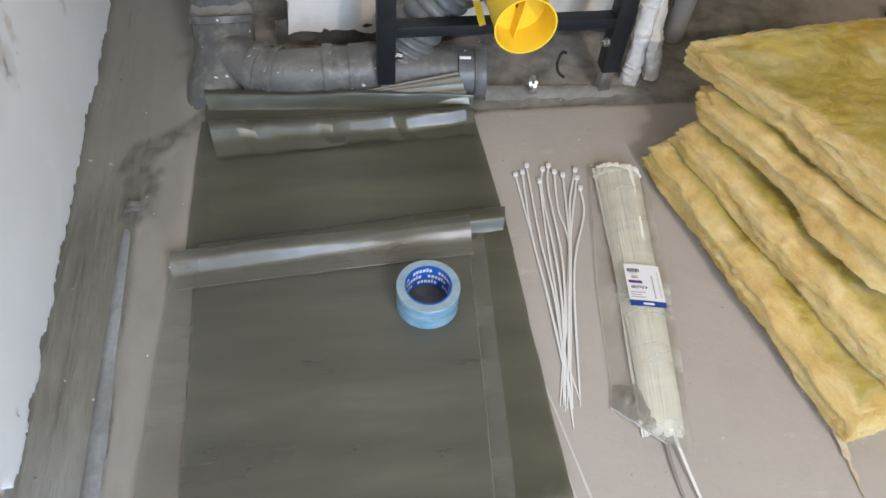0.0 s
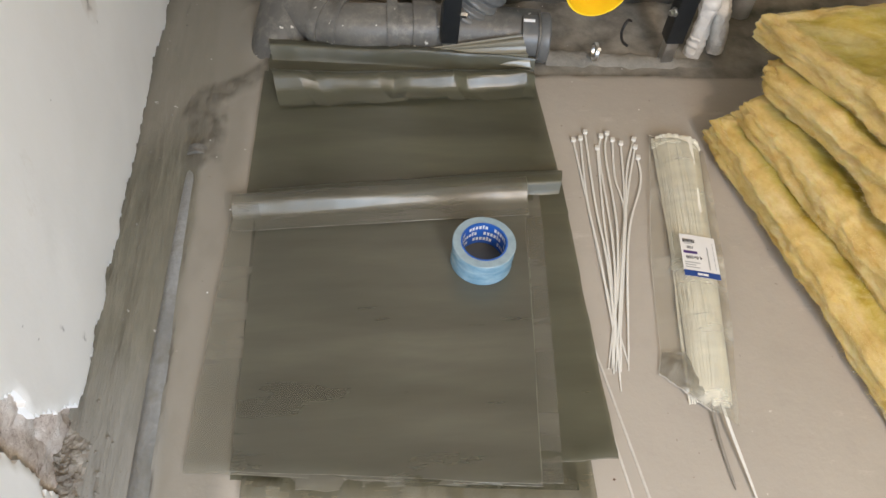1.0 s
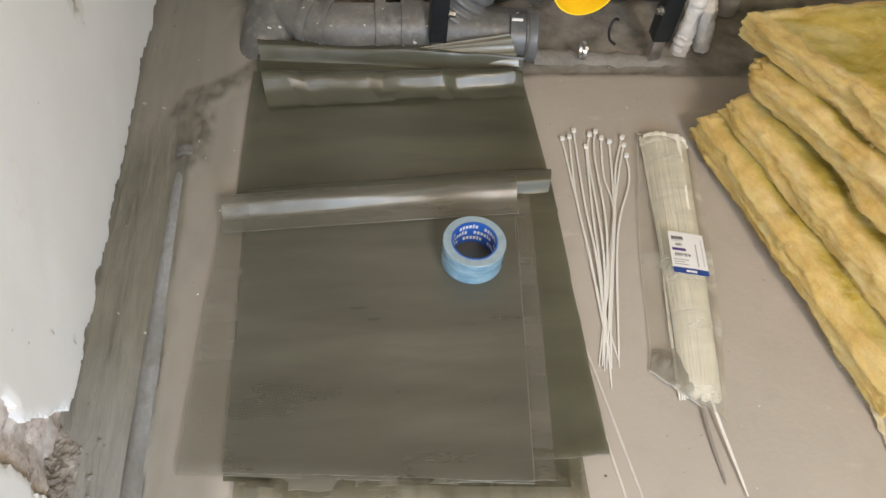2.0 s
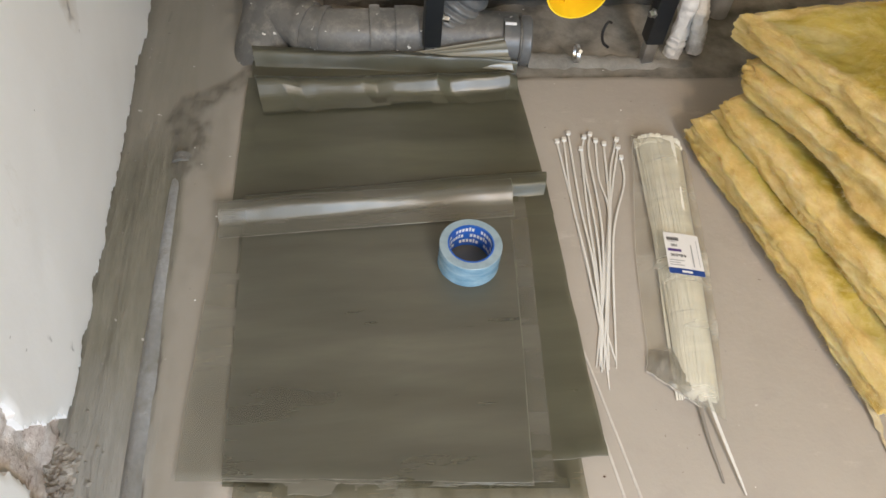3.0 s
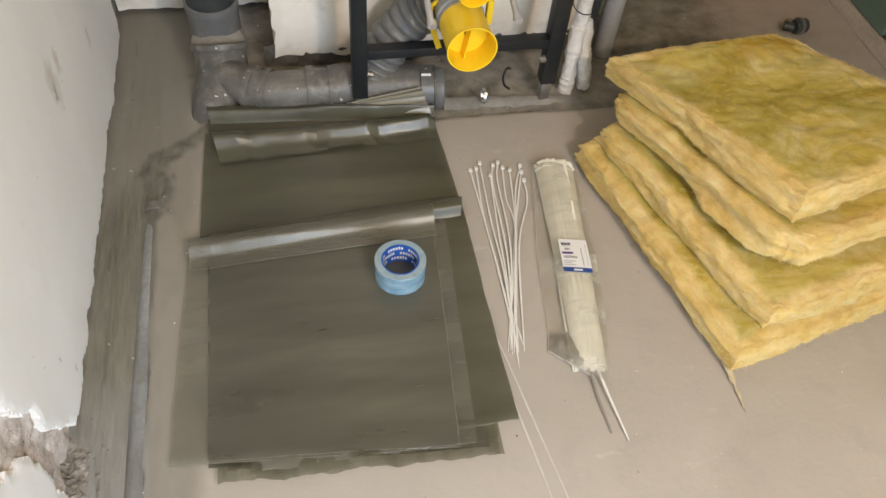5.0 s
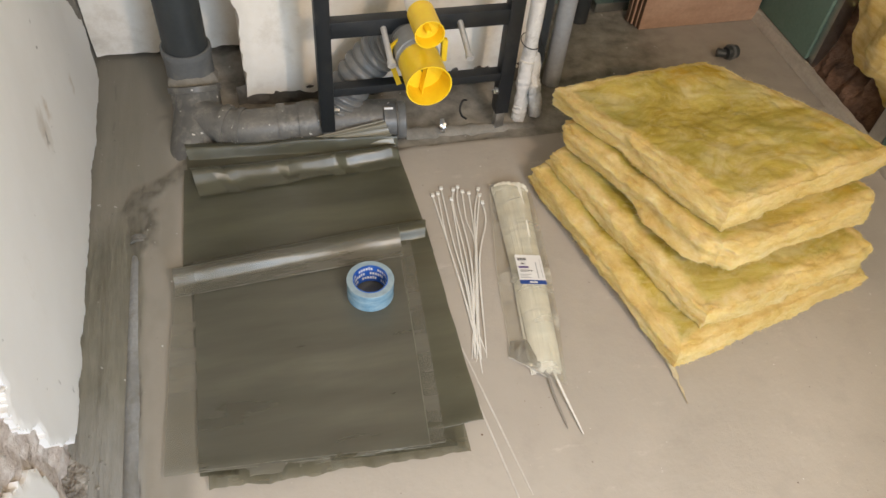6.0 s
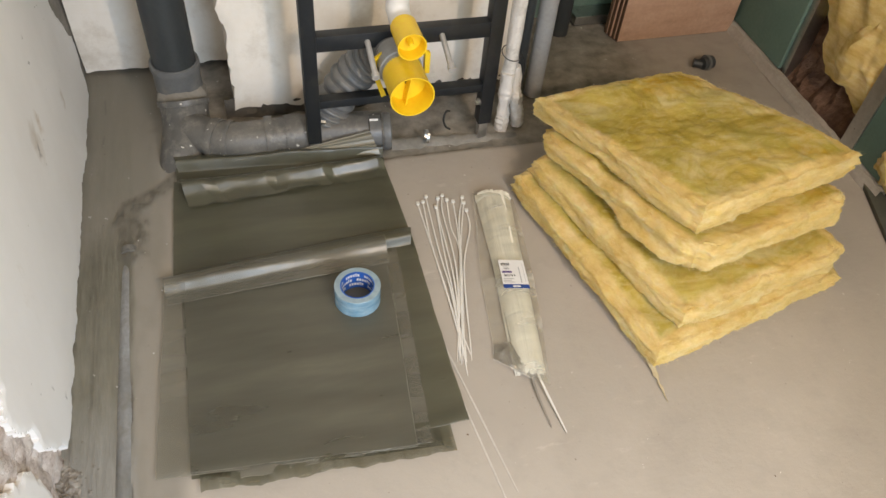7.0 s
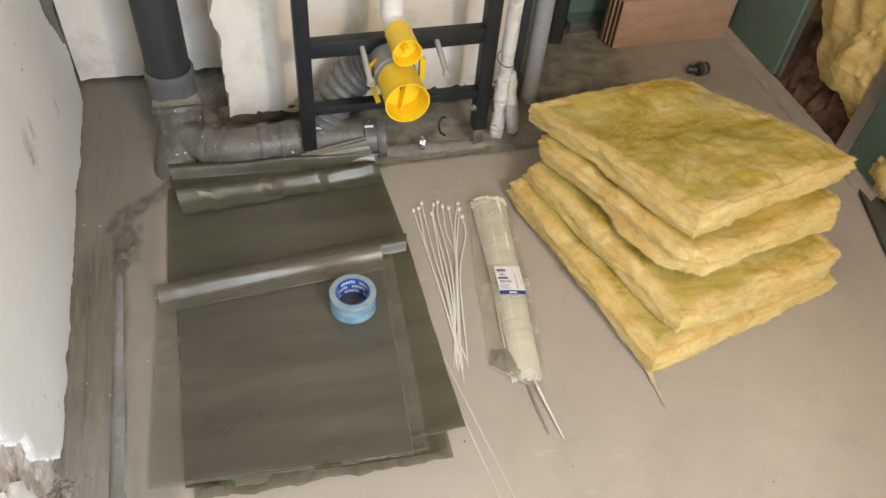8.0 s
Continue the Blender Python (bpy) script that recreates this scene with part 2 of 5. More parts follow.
M_BAG_FLAP = film_material("doubled_bag_film", (0.36, 0.34, 0.29), 0.52, 0.2, (0.85, 0.83, 0.78), 0.6)
M_CREAM = plain("cream_painted_block", [(0.77, 0.73, 0.655), (0.84, 0.80, 0.725), (0.87, 0.84, 0.77)], 3, 0.8, fine=60, relief=0.25, dust=(0.62, 0.56, 0.47), dust_scale=6)
M_MORTAR = plain("grey_mortar", [(0.16, 0.15, 0.13), (0.24, 0.225, 0.195), (0.32, 0.30, 0.265)], 9, 0.92, relief=0.7, depth=0.004)
M_CRUMBLE = plain("crumbled_mortar", [(0.12, 0.10, 0.082), (0.25, 0.225, 0.19), (0.42, 0.395, 0.355)], 38, 0.95, relief=0.9, depth=0.005)
M_DARK_GAP = plain("dark_backing", [(0.07, 0.065, 0.055), (0.12, 0.11, 0.095)], 8, 0.95, relief=0.6, depth=0.004)
M_PVC = plain("grey_pvc", [(0.12, 0.125, 0.127), (0.155, 0.16, 0.16)], 4, 0.38, relief=0.08, dust=(0.24, 0.228, 0.2), dust_scale=9)
M_PVC_DUSTY = plain("mortar_smeared_pvc", [(0.085, 0.085, 0.082), (0.125, 0.12, 0.108), (0.165, 0.157, 0.14)], 9, 0.45, relief=0.3, dust=(0.24, 0.225, 0.195), dust_scale=34, fleck=(0.62, 0.60, 0.55))
# mortar-smeared pipe; its palest bluish patches paint in the sheen of daylight
M_SMEAR_SHEEN = plain("mortar_washed_sheen_pipe", [(0.14, 0.137, 0.122), (0.235, 0.237, 0.232), (0.41, 0.425, 0.44)], 7, 0.36, relief=0.5, depth=0.005, stretch=(1, 0.4, 1), dust=(0.17, 0.16, 0.13), dust_scale=9)
M_PVC_DARK = plain("charcoal_pvc", [(0.030, 0.035, 0.038), (0.042, 0.048, 0.050)], 3, 0.45, relief=0.06, dust=(0.065, 0.065, 0.062), dust_scale=5)
M_PVC_LIGHT = plain("light_grey_pvc", [(0.30, 0.31, 0.315), (0.36, 0.37, 0.375)], 4, 0.4, relief=0.06)
M_FRAME = plain("dark_powder_coated_steel", [(0.008, 0.010, 0.0125), (0.012, 0.015, 0.018)], 6, 0.5, relief=0.12, depth=0.0006, dust=(0.028, 0.028, 0.026), dust_scale=10)
M_ZINC = plain("galvanised_steel", [(0.48, 0.49, 0.49), (0.6, 0.61, 0.61)], 30, 0.32, 1.0, relief=0.1)
M_ROD = plain("dull_zinc", [(0.50, 0.50, 0.49), (0.60, 0.60, 0.59)], 30, 0.4, 0.35, relief=0.1)
M_YELLOW = plain("yellow_plastic", [(0.90, 0.60, 0.014), (0.94, 0.66, 0.022)], 7, 0.42, relief=0.04)
M_WHITE = plain("white_plastic", [(0.74, 0.73, 0.70), (0.8, 0.79, 0.76)], 5, 0.4, relief=0.05)
M_FOAM = plain("white_foam_sleeve", [(0.70, 0.68, 0.64), (0.80, 0.78, 0.74)], 16, 0.6, relief=0.6, depth=0.004, dust=(0.32, 0.29, 0.25), dust_scale=10)
M_BLACK = plain("black_rubber", [(0.012, 0.012, 0.012), (0.02, 0.02, 0.02)], 8, 0.5, relief=0.1)
M_NYLON = plain("natural_nylon", [(0.86, 0.845, 0.745), (0.92, 0.91, 0.82)], 12, 0.42, relief=0.05)
M_NYLON_W = plain("white_nylon", [(0.70, 0.68, 0.63), (0.78, 0.765, 0.72)], 12, 0.42, relief=0.05)
M_NYLON_DULL = plain("dusty_nylon", [(0.52, 0.49, 0.44), (0.60, 0.57, 0.52)], 12, 0.55, relief=0.05)
# grey for the strap that stands in for a tie tail's shadow
M_TAIL_SHADOW = plain("tail_shadow_grey", [(0.24, 0.22, 0.19), (0.30, 0.275, 0.24)], 12, 0.5, relief=0.05)
M_FIBRE = plain("pale_glass_fibre", [(0.76, 0.60, 0.26), (0.86, 0.72, 0.38)], 20, 0.7, relief=0)
M_SHRED = plain("dusty_wool_shred", [(0.50, 0.42, 0.26), (0.62, 0.53, 0.35)], 20, 0.9, relief=0.5)
M_TAPE = plain("pale_blue_tape_edge", [(0.25, 0.34, 0.39), (0.31, 0.40, 0.45)], 30, 0.22, relief=0.05, stretch=(1, 1, 12))
M_TAPE_SIDE = plain("wound_clear_tape", [(0.13, 0.26, 0.38), (0.21, 0.36, 0.47), (0.34, 0.47, 0.56)], 22, 0.16, relief=0.05, stretch=(1, 1, 3))
M_CORE = plain("blue_card_core", [(0.015, 0.09, 0.40), (0.02, 0.12, 0.47)], 12, 0.5, relief=0.05)
M_PAPER = plain("white_label_paper", [(0.76, 0.75, 0.74), (0.82, 0.81, 0.80)], 10, 0.45, relief=0.02)
M_INK = plain("black_ink", [(0.02, 0.02, 0.025), (0.03, 0.03, 0.035)], 10, 0.5, relief=0)
M_GREY_INK = plain("grey_ink", [(0.35, 0.35, 0.36), (0.42, 0.42, 0.43)], 10, 0.5, relief=0)
M_BLUE_INK = plain("dark_blue_ink", [(0.02, 0.055, 0.24), (0.025, 0.07, 0.28)], 10, 0.4, relief=0)
M_PURPLE_INK = plain("purple_ink", [(0.09, 0.05, 0.20), (0.11, 0.06, 0.23)], 10, 0.4, relief=0)
M_BOARD = plain("pinkish_fibreboard", [(0.40, 0.25, 0.165), (0.47, 0.30, 0.205), (0.52, 0.345, 0.24)], 6, 0.6, relief=0.15, stretch=(1, 1, 4))
M_BOARD_EDGE = plain("brown_board_edge", [(0.09, 0.05, 0.03), (0.15, 0.088, 0.052)], 12, 0.8, relief=0.4)
M_GREEN = plain("green_moisture_board", [(0.10, 0.17, 0.135), (0.125, 0.20, 0.16)], 3, 0.75, relief=0.15, dust=(0.17, 0.22, 0.185), dust_scale=5)
# darkened olive: the dim light by the right wall is put into the colour
M_OLIVE_SHADED = plain("shaded_olive_board", [(0.07, 0.072, 0.055), (0.10, 0.10, 0.08)], 4, 0.85, relief=0.2)
M_TIMBER = plain("dusty_pale_strip", [(0.35, 0.315, 0.265), (0.46, 0.42, 0.36)], 10, 0.85, relief=0.4, stretch=(4, 0.7, 4))
M_BROWN_WALL = plain("brown_rubble_wall", [(0.055, 0.028, 0.016), (0.13, 0.07, 0.042), (0.26, 0.16, 0.11)], 17, 0.95, relief=0.9, depth=0.012, fine=45)
M_WALL_PAINT = plain("bare_plaster", [(0.52, 0.50, 0.46), (0.60, 0.58, 0.54)], 3, 0.85, relief=0.2)

# ---- building helpers ----
def place_of(ob):
    p = Vector((0, 0, 0))
    while ob:
        p += ob.location
        ob = ob.parent
    return p


def thing(name, base, label, category, group="", kind=""):
    ob = new(name)
    ob.location = base
    ob.empty_display_size = 0.05
    return tagged(ob, label, category, group, kind)


def link_mesh(name, bm, mat, smooth=True):
    me = bpy.data.meshes.new(name)
    bmesh.ops.recalc_face_normals(bm, faces=bm.faces[:])
    bm.to_mesh(me)
    bm.free()
    me.materials.append(mat)
    if smooth:
        me.shade_smooth()
        me.set_sharp_from_angle(angle=radians(38))
    return me


def part(name, bm, mat, parent, label="", smooth=True):
    """One mesh under a thing or a part; bm is in world coordinates."""
    bmesh.ops.translate(bm, verts=bm.verts[:], vec=-place_of(parent))
    ob = new(name, link_mesh(name, bm, mat, smooth))
    ob.parent = parent
    return tagged(ob, label)


def solo(name, bm, mat, label, category="", group="", kind="", smooth=True):
    """A thing that is a single mesh, its origin at its middle on its underside."""
    xs = [v.co.x for v in bm.verts]
    ys = [v.co.y for v in bm.verts]
    base = Vector(((min(xs) + max(xs)) / 2, (min(ys) + max(ys)) / 2, min(v.co.z for v in bm.verts)))
    bmesh.ops.translate(bm, verts=bm.verts[:], vec=-base)
    ob = new(name, link_mesh(name, bm, mat, smooth))
    ob.location = base
    return tagged(ob, label, category, group, kind)


def box(x0, x1, y0, y1, z0, z1, bevel=0.0, bm=None):
    bm = bm or bmesh.new()
    made = bmesh.ops.create_cube(bm, size=1)["verts"]
    for v in made:
        v.co = Vector((x0 + (v.co.x + 0.5) * (x1 - x0), y0 + (v.co.y + 0.5) * (y1 - y0), z0 + (v.co.z + 0.5) * (z1 - z0)))
    if bevel:
        edges = list({e for v in made for e in v.link_edges})
        bmesh.ops.bevel(bm, geom=edges, offset=bevel, segments=2, affect="EDGES", profile=0.6)
    return bm


def sweep(points, radii, n=24, closed_ends=True, bm=None, flat=1.0):
    """A tube through points; radii: one number or one for each point."""
    bm = bm or bmesh.new()
    pts = [Vector(p) for p in points]
    if isinstance(radii, (int, float)):
        radii = [radii] * len(pts)
    side = None
    rings = []
    for i, p in enumerate(pts):
        d = (pts[min(i + 1, len(pts) - 1)] - pts[max(i - 1, 0)])
        d = d.normalized() if d.length > 1e-9 else Vector((0, 0, 1))
        if side is None:
            side = d.orthogonal().normalized()
        side = (side - d * side.dot(d)).normalized()
        up = d.cross(side)
        rings.append([bm.verts.new(p + radii[i] * (side * math.cos(a) + up * math.sin(a) * flat)) for a in (2 * math.pi * k / n for k in range(n))])
    for a, b in zip(rings, rings[1:]):
        for k in range(n):
            bm.faces.new((a[k], a[(k + 1) % n], b[(k + 1) % n], b[k]))
    if closed_ends:
        bm.faces.new(rings[0][::-1])
        bm.faces.new(rings[-1])
    return bm


def lathe(profile, origin, axis, n=40, bm=None, loop=False):
    """Turns (radius, height) pairs about an axis."""
    bm = bm or bmesh.new()
    axis = Vector(axis).normalized()
    s = axis.orthogonal().normalized()
    u = axis.cross(s)
    rings = []
    for r, h in profile:
        rings.append([bm.verts.new(Vector(origin) + axis * h + max(r, 1e-4) * (s * math.cos(a) + u * math.sin(a))) for a in (2 * math.pi * k / n for k in range(n))])
    pairs = list(zip(rings, rings[1:])) + ([(rings[-1], rings[0])] if loop else [])
    for a, b in pairs:
        for k in range(n):
            bm.faces.new((a[k], a[(k + 1) % n], b[(k + 1) % n], b[k]))
    return bm


def bend(points, steps=8):
    """A smooth line through a few points (Catmull-Rom)."""
    p = [Vector(q) for q in points]
    p = [2 * p[0] - p[1]] + p + [2 * p[-1] - p[-2]]
    out = []
    for i in range(1, len(p) - 2):
        for k in range(steps):
            t = k / steps
            a, b, c, d = p[i - 1:i + 3]
            out.append(0.5 * ((2 * b) + (c - a) * t + (2 * a - 5 * b + 4 * c - d) * t * t + (3 * b - a - 3 * c + d) * t ** 3))
    return out + [p[-2]]


def grid(nu, nv, at, bm=None):
    """A sheet of nu x nv cells; at(u, v) gives the place for 0..1."""
    bm = bm or bmesh.new()
    rows = [[bm.verts.new(at(i / nu, j / nv)) for j in range(nv + 1)] for i in range(nu + 1)]
    for i in range(nu):
        for j in range(nv):
            bm.faces.new((rows[i][j], rows[i + 1][j], rows[i + 1][j + 1], rows[i][j + 1]))
    return bm


def fbm(x, y, z=0.0, octaves=4):
    return noise.fractal(Vector((x, y, z)), 1.0, 2.0, octaves)


def step(a, b, x):
    t = min(1, max(0, (x - a) / (b - a)))
    return t * t * (3 - 2 * t)


def lerp(a, b, t):
    return a + (b - a) * t


def inside(poly, x, y):
    hit = False
    for (x0, y0), (x1, y1) in zip(poly, poly[1:] + poly[:1]):
        if (y0 > y) != (y1 > y) and x < x0 + (y - y0) * (x1 - x0) / (y1 - y0):
            hit = not hit
    return hit


# ---- setting: floor, walls, ceiling ----
LEFT, RIGHT, SOUTH, TOP = -0.69, 1.37, -1.60, 2.6


def crust_line(x, y):
    """Distance to the crusty ridge that curls from the buried pipe to the drain."""
    best = 9
    pts = ((-0.580, 0.615), (-0.575, 0.665), (-0.579, 0.700), (-0.598, 0.728), (-0.577, 0.768), (-0.518, 0.812), (-0.474, 0.862))
    for (ax, ay), (bx, by) in zip(pts, pts[1:]):
        t = min(1, max(0, ((x - ax) * (bx - ax) + (y - ay) * (by - ay)) / ((bx - ax) ** 2 + (by - ay) ** 2)))
        best = min(best, math.hypot(x - ax - t * (bx - ax), y - ay - t * (by - ay)))
    return best


def floor_zone(x, y):
    wob = 0.012 * fbm(x * 9, y * 5, 3)
    mortar = 1 - step(-0.592, -0.572, x + wob * 0.6)
    # the strip fades into smoother screed towards the drain
    mortar *= 1 - 0.72 * step(0.55, 0.80, y + 3 * wob)
    edge = 0.832 - 0.03 * (x - 0.05) + 0.5 * wob
    concrete = step(edge - 0.003, edge + 0.003, y) * step(-0.46, -0.36, x + wob) * (1 - 0.7 * step(0.80, 1.05, x + 2 * wob))
    crust = (1 - step(0.008, 0.034, crust_line(x, y) + 0.9 * wob + 0.006 * fbm(x * 45, y * 45, 8))) * (0.5 + 0.5 * step(-0.2, 0.3, fbm(x * 40, y * 40, 1)))
    wash = 0.85 * (1 - step(-0.53, -0.46, x + 2 * wob)) * (0.8 + 0.2 * step(-0.3, 0.3, fbm(x * 14, y * 7, 6)))
    wash = max(wash, (1 - step(-0.53, -0.42, x + 2 * wob)) * step(0.55, 0.85, y + 2 * wob))
    line = x + 0.5870 + 0.004 * fbm(y * 5, 2, 1) + 0.003 * fbm(y * 40, 3, 1)
    crack = 0.95 * math.exp(-(line / 0.0024) ** 2) * (1 - step(0.40, 0.60, y)) * step(-0.15, 0.25, fbm(y * 7, 5, 2))
    pit = x + 0.655 + 0.012 * fbm(y * 4, 7, 1)
    crack = max(crack, 0.35 * math.exp(-(pit / 0.002) ** 2) * step(0.05, 0.35, fbm(y * 9, 1, 4)))
    return mortar, concrete, crust, wash, crack


def floor_height(x, y):
    mortar, concrete, crust, _, crack = floor_zone(x, y)
    z = 0.0009 * fbm(x * 3, y * 3)
    calm = 1 - 0.9 * math.exp(-((x + 0.600) / 0.020) ** 2)
    z += mortar * calm * (0.0050 * fbm(x * 38, y * 1.8, 7, 4) + 0.0016 * fbm(x * 60, y * 22, 2) + 0.003 * (1 - step(-0.69, -0.655, x)))
    z += concrete * (-0.006 + 0.007 * fbm(x * 11, y * 11, 5) + 0.003 * fbm(x * 40, y * 40, 5))
    z += crust * (0.006 + 0.006 * fbm(x * 60, y * 60, 9))
    z += 0.020 * math.exp(-(((x + 0.45) / 0.085) ** 2 + ((y - 1.03) / 0.10) ** 2)) * (1 + 0.6 * fbm(x * 25, y * 25, 4))
    z -= 0.003 * crack
    # the trench in which the buried pipe lies
    z -= (0.0065 * math.exp(-((x + 0.606) / 0.014) ** 2)) * (1 - step(0.56, 0.64, y))
    return z


def build_floor():
    xs = sorted({*np.round(np.arange(-0.74, -0.54, 0.0028), 4), *np.round(np.arange(-0.54, -0.40, 0.006), 4), *np.round(np.arange(-0.40, 1.47, 0.016), 4), 1.7})
    ys = sorted({*np.round(np.arange(SOUTH - 0.2, -0.3, 0.1), 4), *np.round(np.arange(-0.3, 1.5, 0.009), 4), 1.7})
    me = bpy.data.meshes.new("floor")
    verts, zones = [], []
    for x in xs:
        for y in ys:
            verts.append((x, y, floor_height(x, y)))
            zones.append(floor_zone(x, y))
    n = len(ys)
    me.from_pydata(verts, [], [(i * n + j, (i + 1) * n + j, (i + 1) * n + j + 1, i * n + j + 1) for i in range(len(xs) - 1) for j in range(n - 1)])
    for k, name in enumerate(("mortar", "concrete", "crust", "wash", "crack")):
        me.attributes.new(name, "FLOAT", "POINT").data.foreach_set("value", [z[k] for z in zones])
    me.materials.append(M_FLOOR)
    me.shade_smooth()
    return tagged(new("floor", me), "beige cement screed floor with grey mortar along the wall", "floor", kind="structure")


build_floor()

# the hole knocked into the plaster beside the floor, as y and z on the wall
DAMAGE = [(0.157, -0.1), (0.157, 0.025), (0.12, 0.07), (0.091, 0.133), (0.093, 0.186), (0.056, 0.244), (0.055, 0.297), (0.092, 0.313), (0.086, 0.356), (0.03, 0.42),
          (-0.08, 0.43), (-0.12, 0.36), (-0.071, 0.307), (-0.052, 0.257), (-0.021, 0.232), (0.03, 0.17), (0.04, 0.121), (0.029, 0.064), (0.05, -0.1)]


def far_edge(z):
    """Where the plaster stops short of the corner."""
    stops = ((-0.2, 1.22), (0.02, 1.235), (0.10, 1.245), (0.15, 1.264), (0.233, 1.205), (0.335, 1.150), (3.0, 1.13))
    for (z0, y0), (z1, y1) in zip(stops, stops[1:]):
        if z < z1:
            return lerp(y0, y1, (z - z0) / (z1 - z0))
    return 1.13


def build_plaster():
    """Plaster coat with a ragged lower edge, a broken patch and a ragged end; open cells are closed by their broken sides."""
    cell = 0.006
    y0, y1, z0, z1 = -0.36, 1.34, -0.018, 0.612
    ny, nz = round((y1 - y0) / cell), round((z1 - z0) / cell)
    keep = np.zeros((ny, nz), bool)
    for i in range(ny):
        for j in range(nz):
            y, z = y0 + (i + 0.5) * cell, z0 + (j + 0.5) * cell
            jy, jz = y + 0.007 * fbm(y * 40, z * 30, 1), z + 0.009 * fbm(y * 40, z * 30, 8)
            low = 0.009 + 0.015 * fbm(y * 17, 0, 4, 7)
            keep[i, j] = z > low and y + 0.014 * fbm(y * 20, z * 24, 6) < far_edge(z) and not inside(DAMAGE, jy, jz)
    verts, faces, seen = [], [], {}

    def vert(i, j, back):
        key = (i, j, back)
        if key not in seen:
            y, z = y0 + i * cell, z0 + j * cell
            edge = not (0 < i < ny and 0 < j < nz and keep[i - 1, j - 1] and keep[i, j - 1] and keep[i - 1, j] and keep[i, j])
            jit = 0.0032 if edge and 0 < i < ny and 0 < j < nz else 0.0
            yy, zz = y + jit * noise.noise(Vector((i * 1.7, j * 1.3, 2))), z + jit * noise.noise(Vector((i * 1.1, j * 1.9, 5)))
            x = LEFT - 0.022 if back else LEFT + 0.003 * fbm(y * 3.2, z * 3.2, 2) + (0.0 if not edge else -0.0025)
            seen[key] = len(verts)
            verts.append((x, yy, zz))
        return seen[key]

    for i in range(ny):
        for j in range(nz):
            if not keep[i, j]:
                continue
            faces.append([vert(i, j, 0), vert(i + 1, j, 0), vert(i + 1, j + 1, 0), vert(i, j + 1, 0)])
            for di, dj, a, b in ((-1, 0, (0, 0), (0, 1)), (1, 0, (1, 1), (1, 0)), (0, -1, (1, 0), (0, 0)), (0, 1, (0, 1), (1, 1))):
                ii, jj = i + di, j + dj
                if not (0 <= ii < ny and 0 <= jj < nz) or not keep[ii, jj]:
                    a2, b2 = (i + a[0], j + a[1]), (i + b[0], j + b[1])
                    faces.append([vert(*a2, 0), vert(*b2, 0), vert(*b2, 1), vert(*a2, 1)])
    me = bpy.data.meshes.new("plaster_coat")
    me.from_pydata(verts, [], faces)
    me.materials.append(M_PLASTER)
    me.shade_smooth()
    me.set_sharp_from_angle(angle=radians(50))
    return new("plaster_coat", me)


wall_left = thing("wall_left", (LEFT - 0.1, 0, 0), "white plastered wall with a knocked-off patch and ragged lower edge", "wall", kind="structure")
coat = build_plaster()
coat.parent, coat.location = wall_left, (0.69 + 0.1, 0, 0)
tagged(coat, "white plaster coat with broken edges")
part("upper_plaster", box(LEFT - 0.022, LEFT, SOUTH, 1.145, 0.612, TOP), M_PLASTER, wall_left)
part("upper_plaster", box(LEFT - 0.022, LEFT, SOUTH, -0.36, -0.02, 0.612), M_PLASTER, wall_left)
part("masonry", grid(90, 60, lambda u, v: Vector((LEFT - 0.014 + 0.010 * fbm(u * 24, v * 16, 3, 5), lerp(-0.36, 0.5, u), lerp(-0.03, 0.55, v)))), M_MASONRY, wall_left, "pinkish brown broken masonry")
part("mortar_bed", grid(70, 50, lambda u, v: Vector((LEFT - 0.015 + 0.008 * fbm(u * 20, v * 16, 5), lerp(0.5, 1.36, u), lerp(-0.03, 0.62, v)))), M_MORTAR, wall_left, "bare grey mortar")
part("backing", box(LEFT - 0.2, LEFT - 0.035, SOUTH - 0.15, 1.6, -0.05, TOP), M_WALL_PAINT, wall_left)


def ragged_block(x0, x1, y0, y1, z0, z1, ragged, seed, cut=0.012):
    """An upright slab with faces to the front and sides, and a broken outline where ragged names it (left, bottom, right)."""
    nx, nz = max(8, int((x1 - x0) / 0.012)), max(10, int((z1 - z0) / 0.014))

    def front(u, v):
        x, z = lerp(x0, x1, u), lerp(z0, z1, v)
        if "left" in ragged:
            x += (1 - step(0, 0.10, u)) * cut * fbm(z * 14, seed, 1, 5)
        if "right" in ragged:
            x += step(0.9, 1, u) * cut * fbm(z * 14, seed, 6, 5)
        if "bottom" in ragged:
            z += (1 - step(0, 0.10, v)) * cut * fbm(x * 16, seed, 2, 5)
        y = y0 + 0.004 * fbm(x * 5, z * 5, seed) + 0.010 * (1 - step(0, 0.035, min(u if "left" in ragged else 1, v if "bottom" in ragged else 1)))
        return Vector((x, y, z))

    bm = grid(nx, nz, front)
    rim = [e for e in bm.edges if e.is_boundary]
    out = bmesh.ops.extrude_edge_only(bm, edges=rim)["geom"]
    for v in out:
        if isinstance(v, bmesh.types.BMVert):
            v.co.y = y1
    return bm


# back of the room: a cream corner wall, the niche of the soil stack, and the block wall behind the frame
wall_north = thing("wall_north", (0, 1.5, 0), "cream painted block wall with a pipe niche", "wall", kind="structure")
part("corner_wall", ragged_block(-0.70, -0.30, 1.32, 1.42, 0.012, TOP, "bottom", 3), M_CREAM, wall_north)
part("block_wall", ragged_block(-0.312, 0.455, 1.06, 1.40, 0.028, TOP, "left bottom", 8, 0.02), M_CREAM, wall_north, "cream block wall with a chipped lower edge")
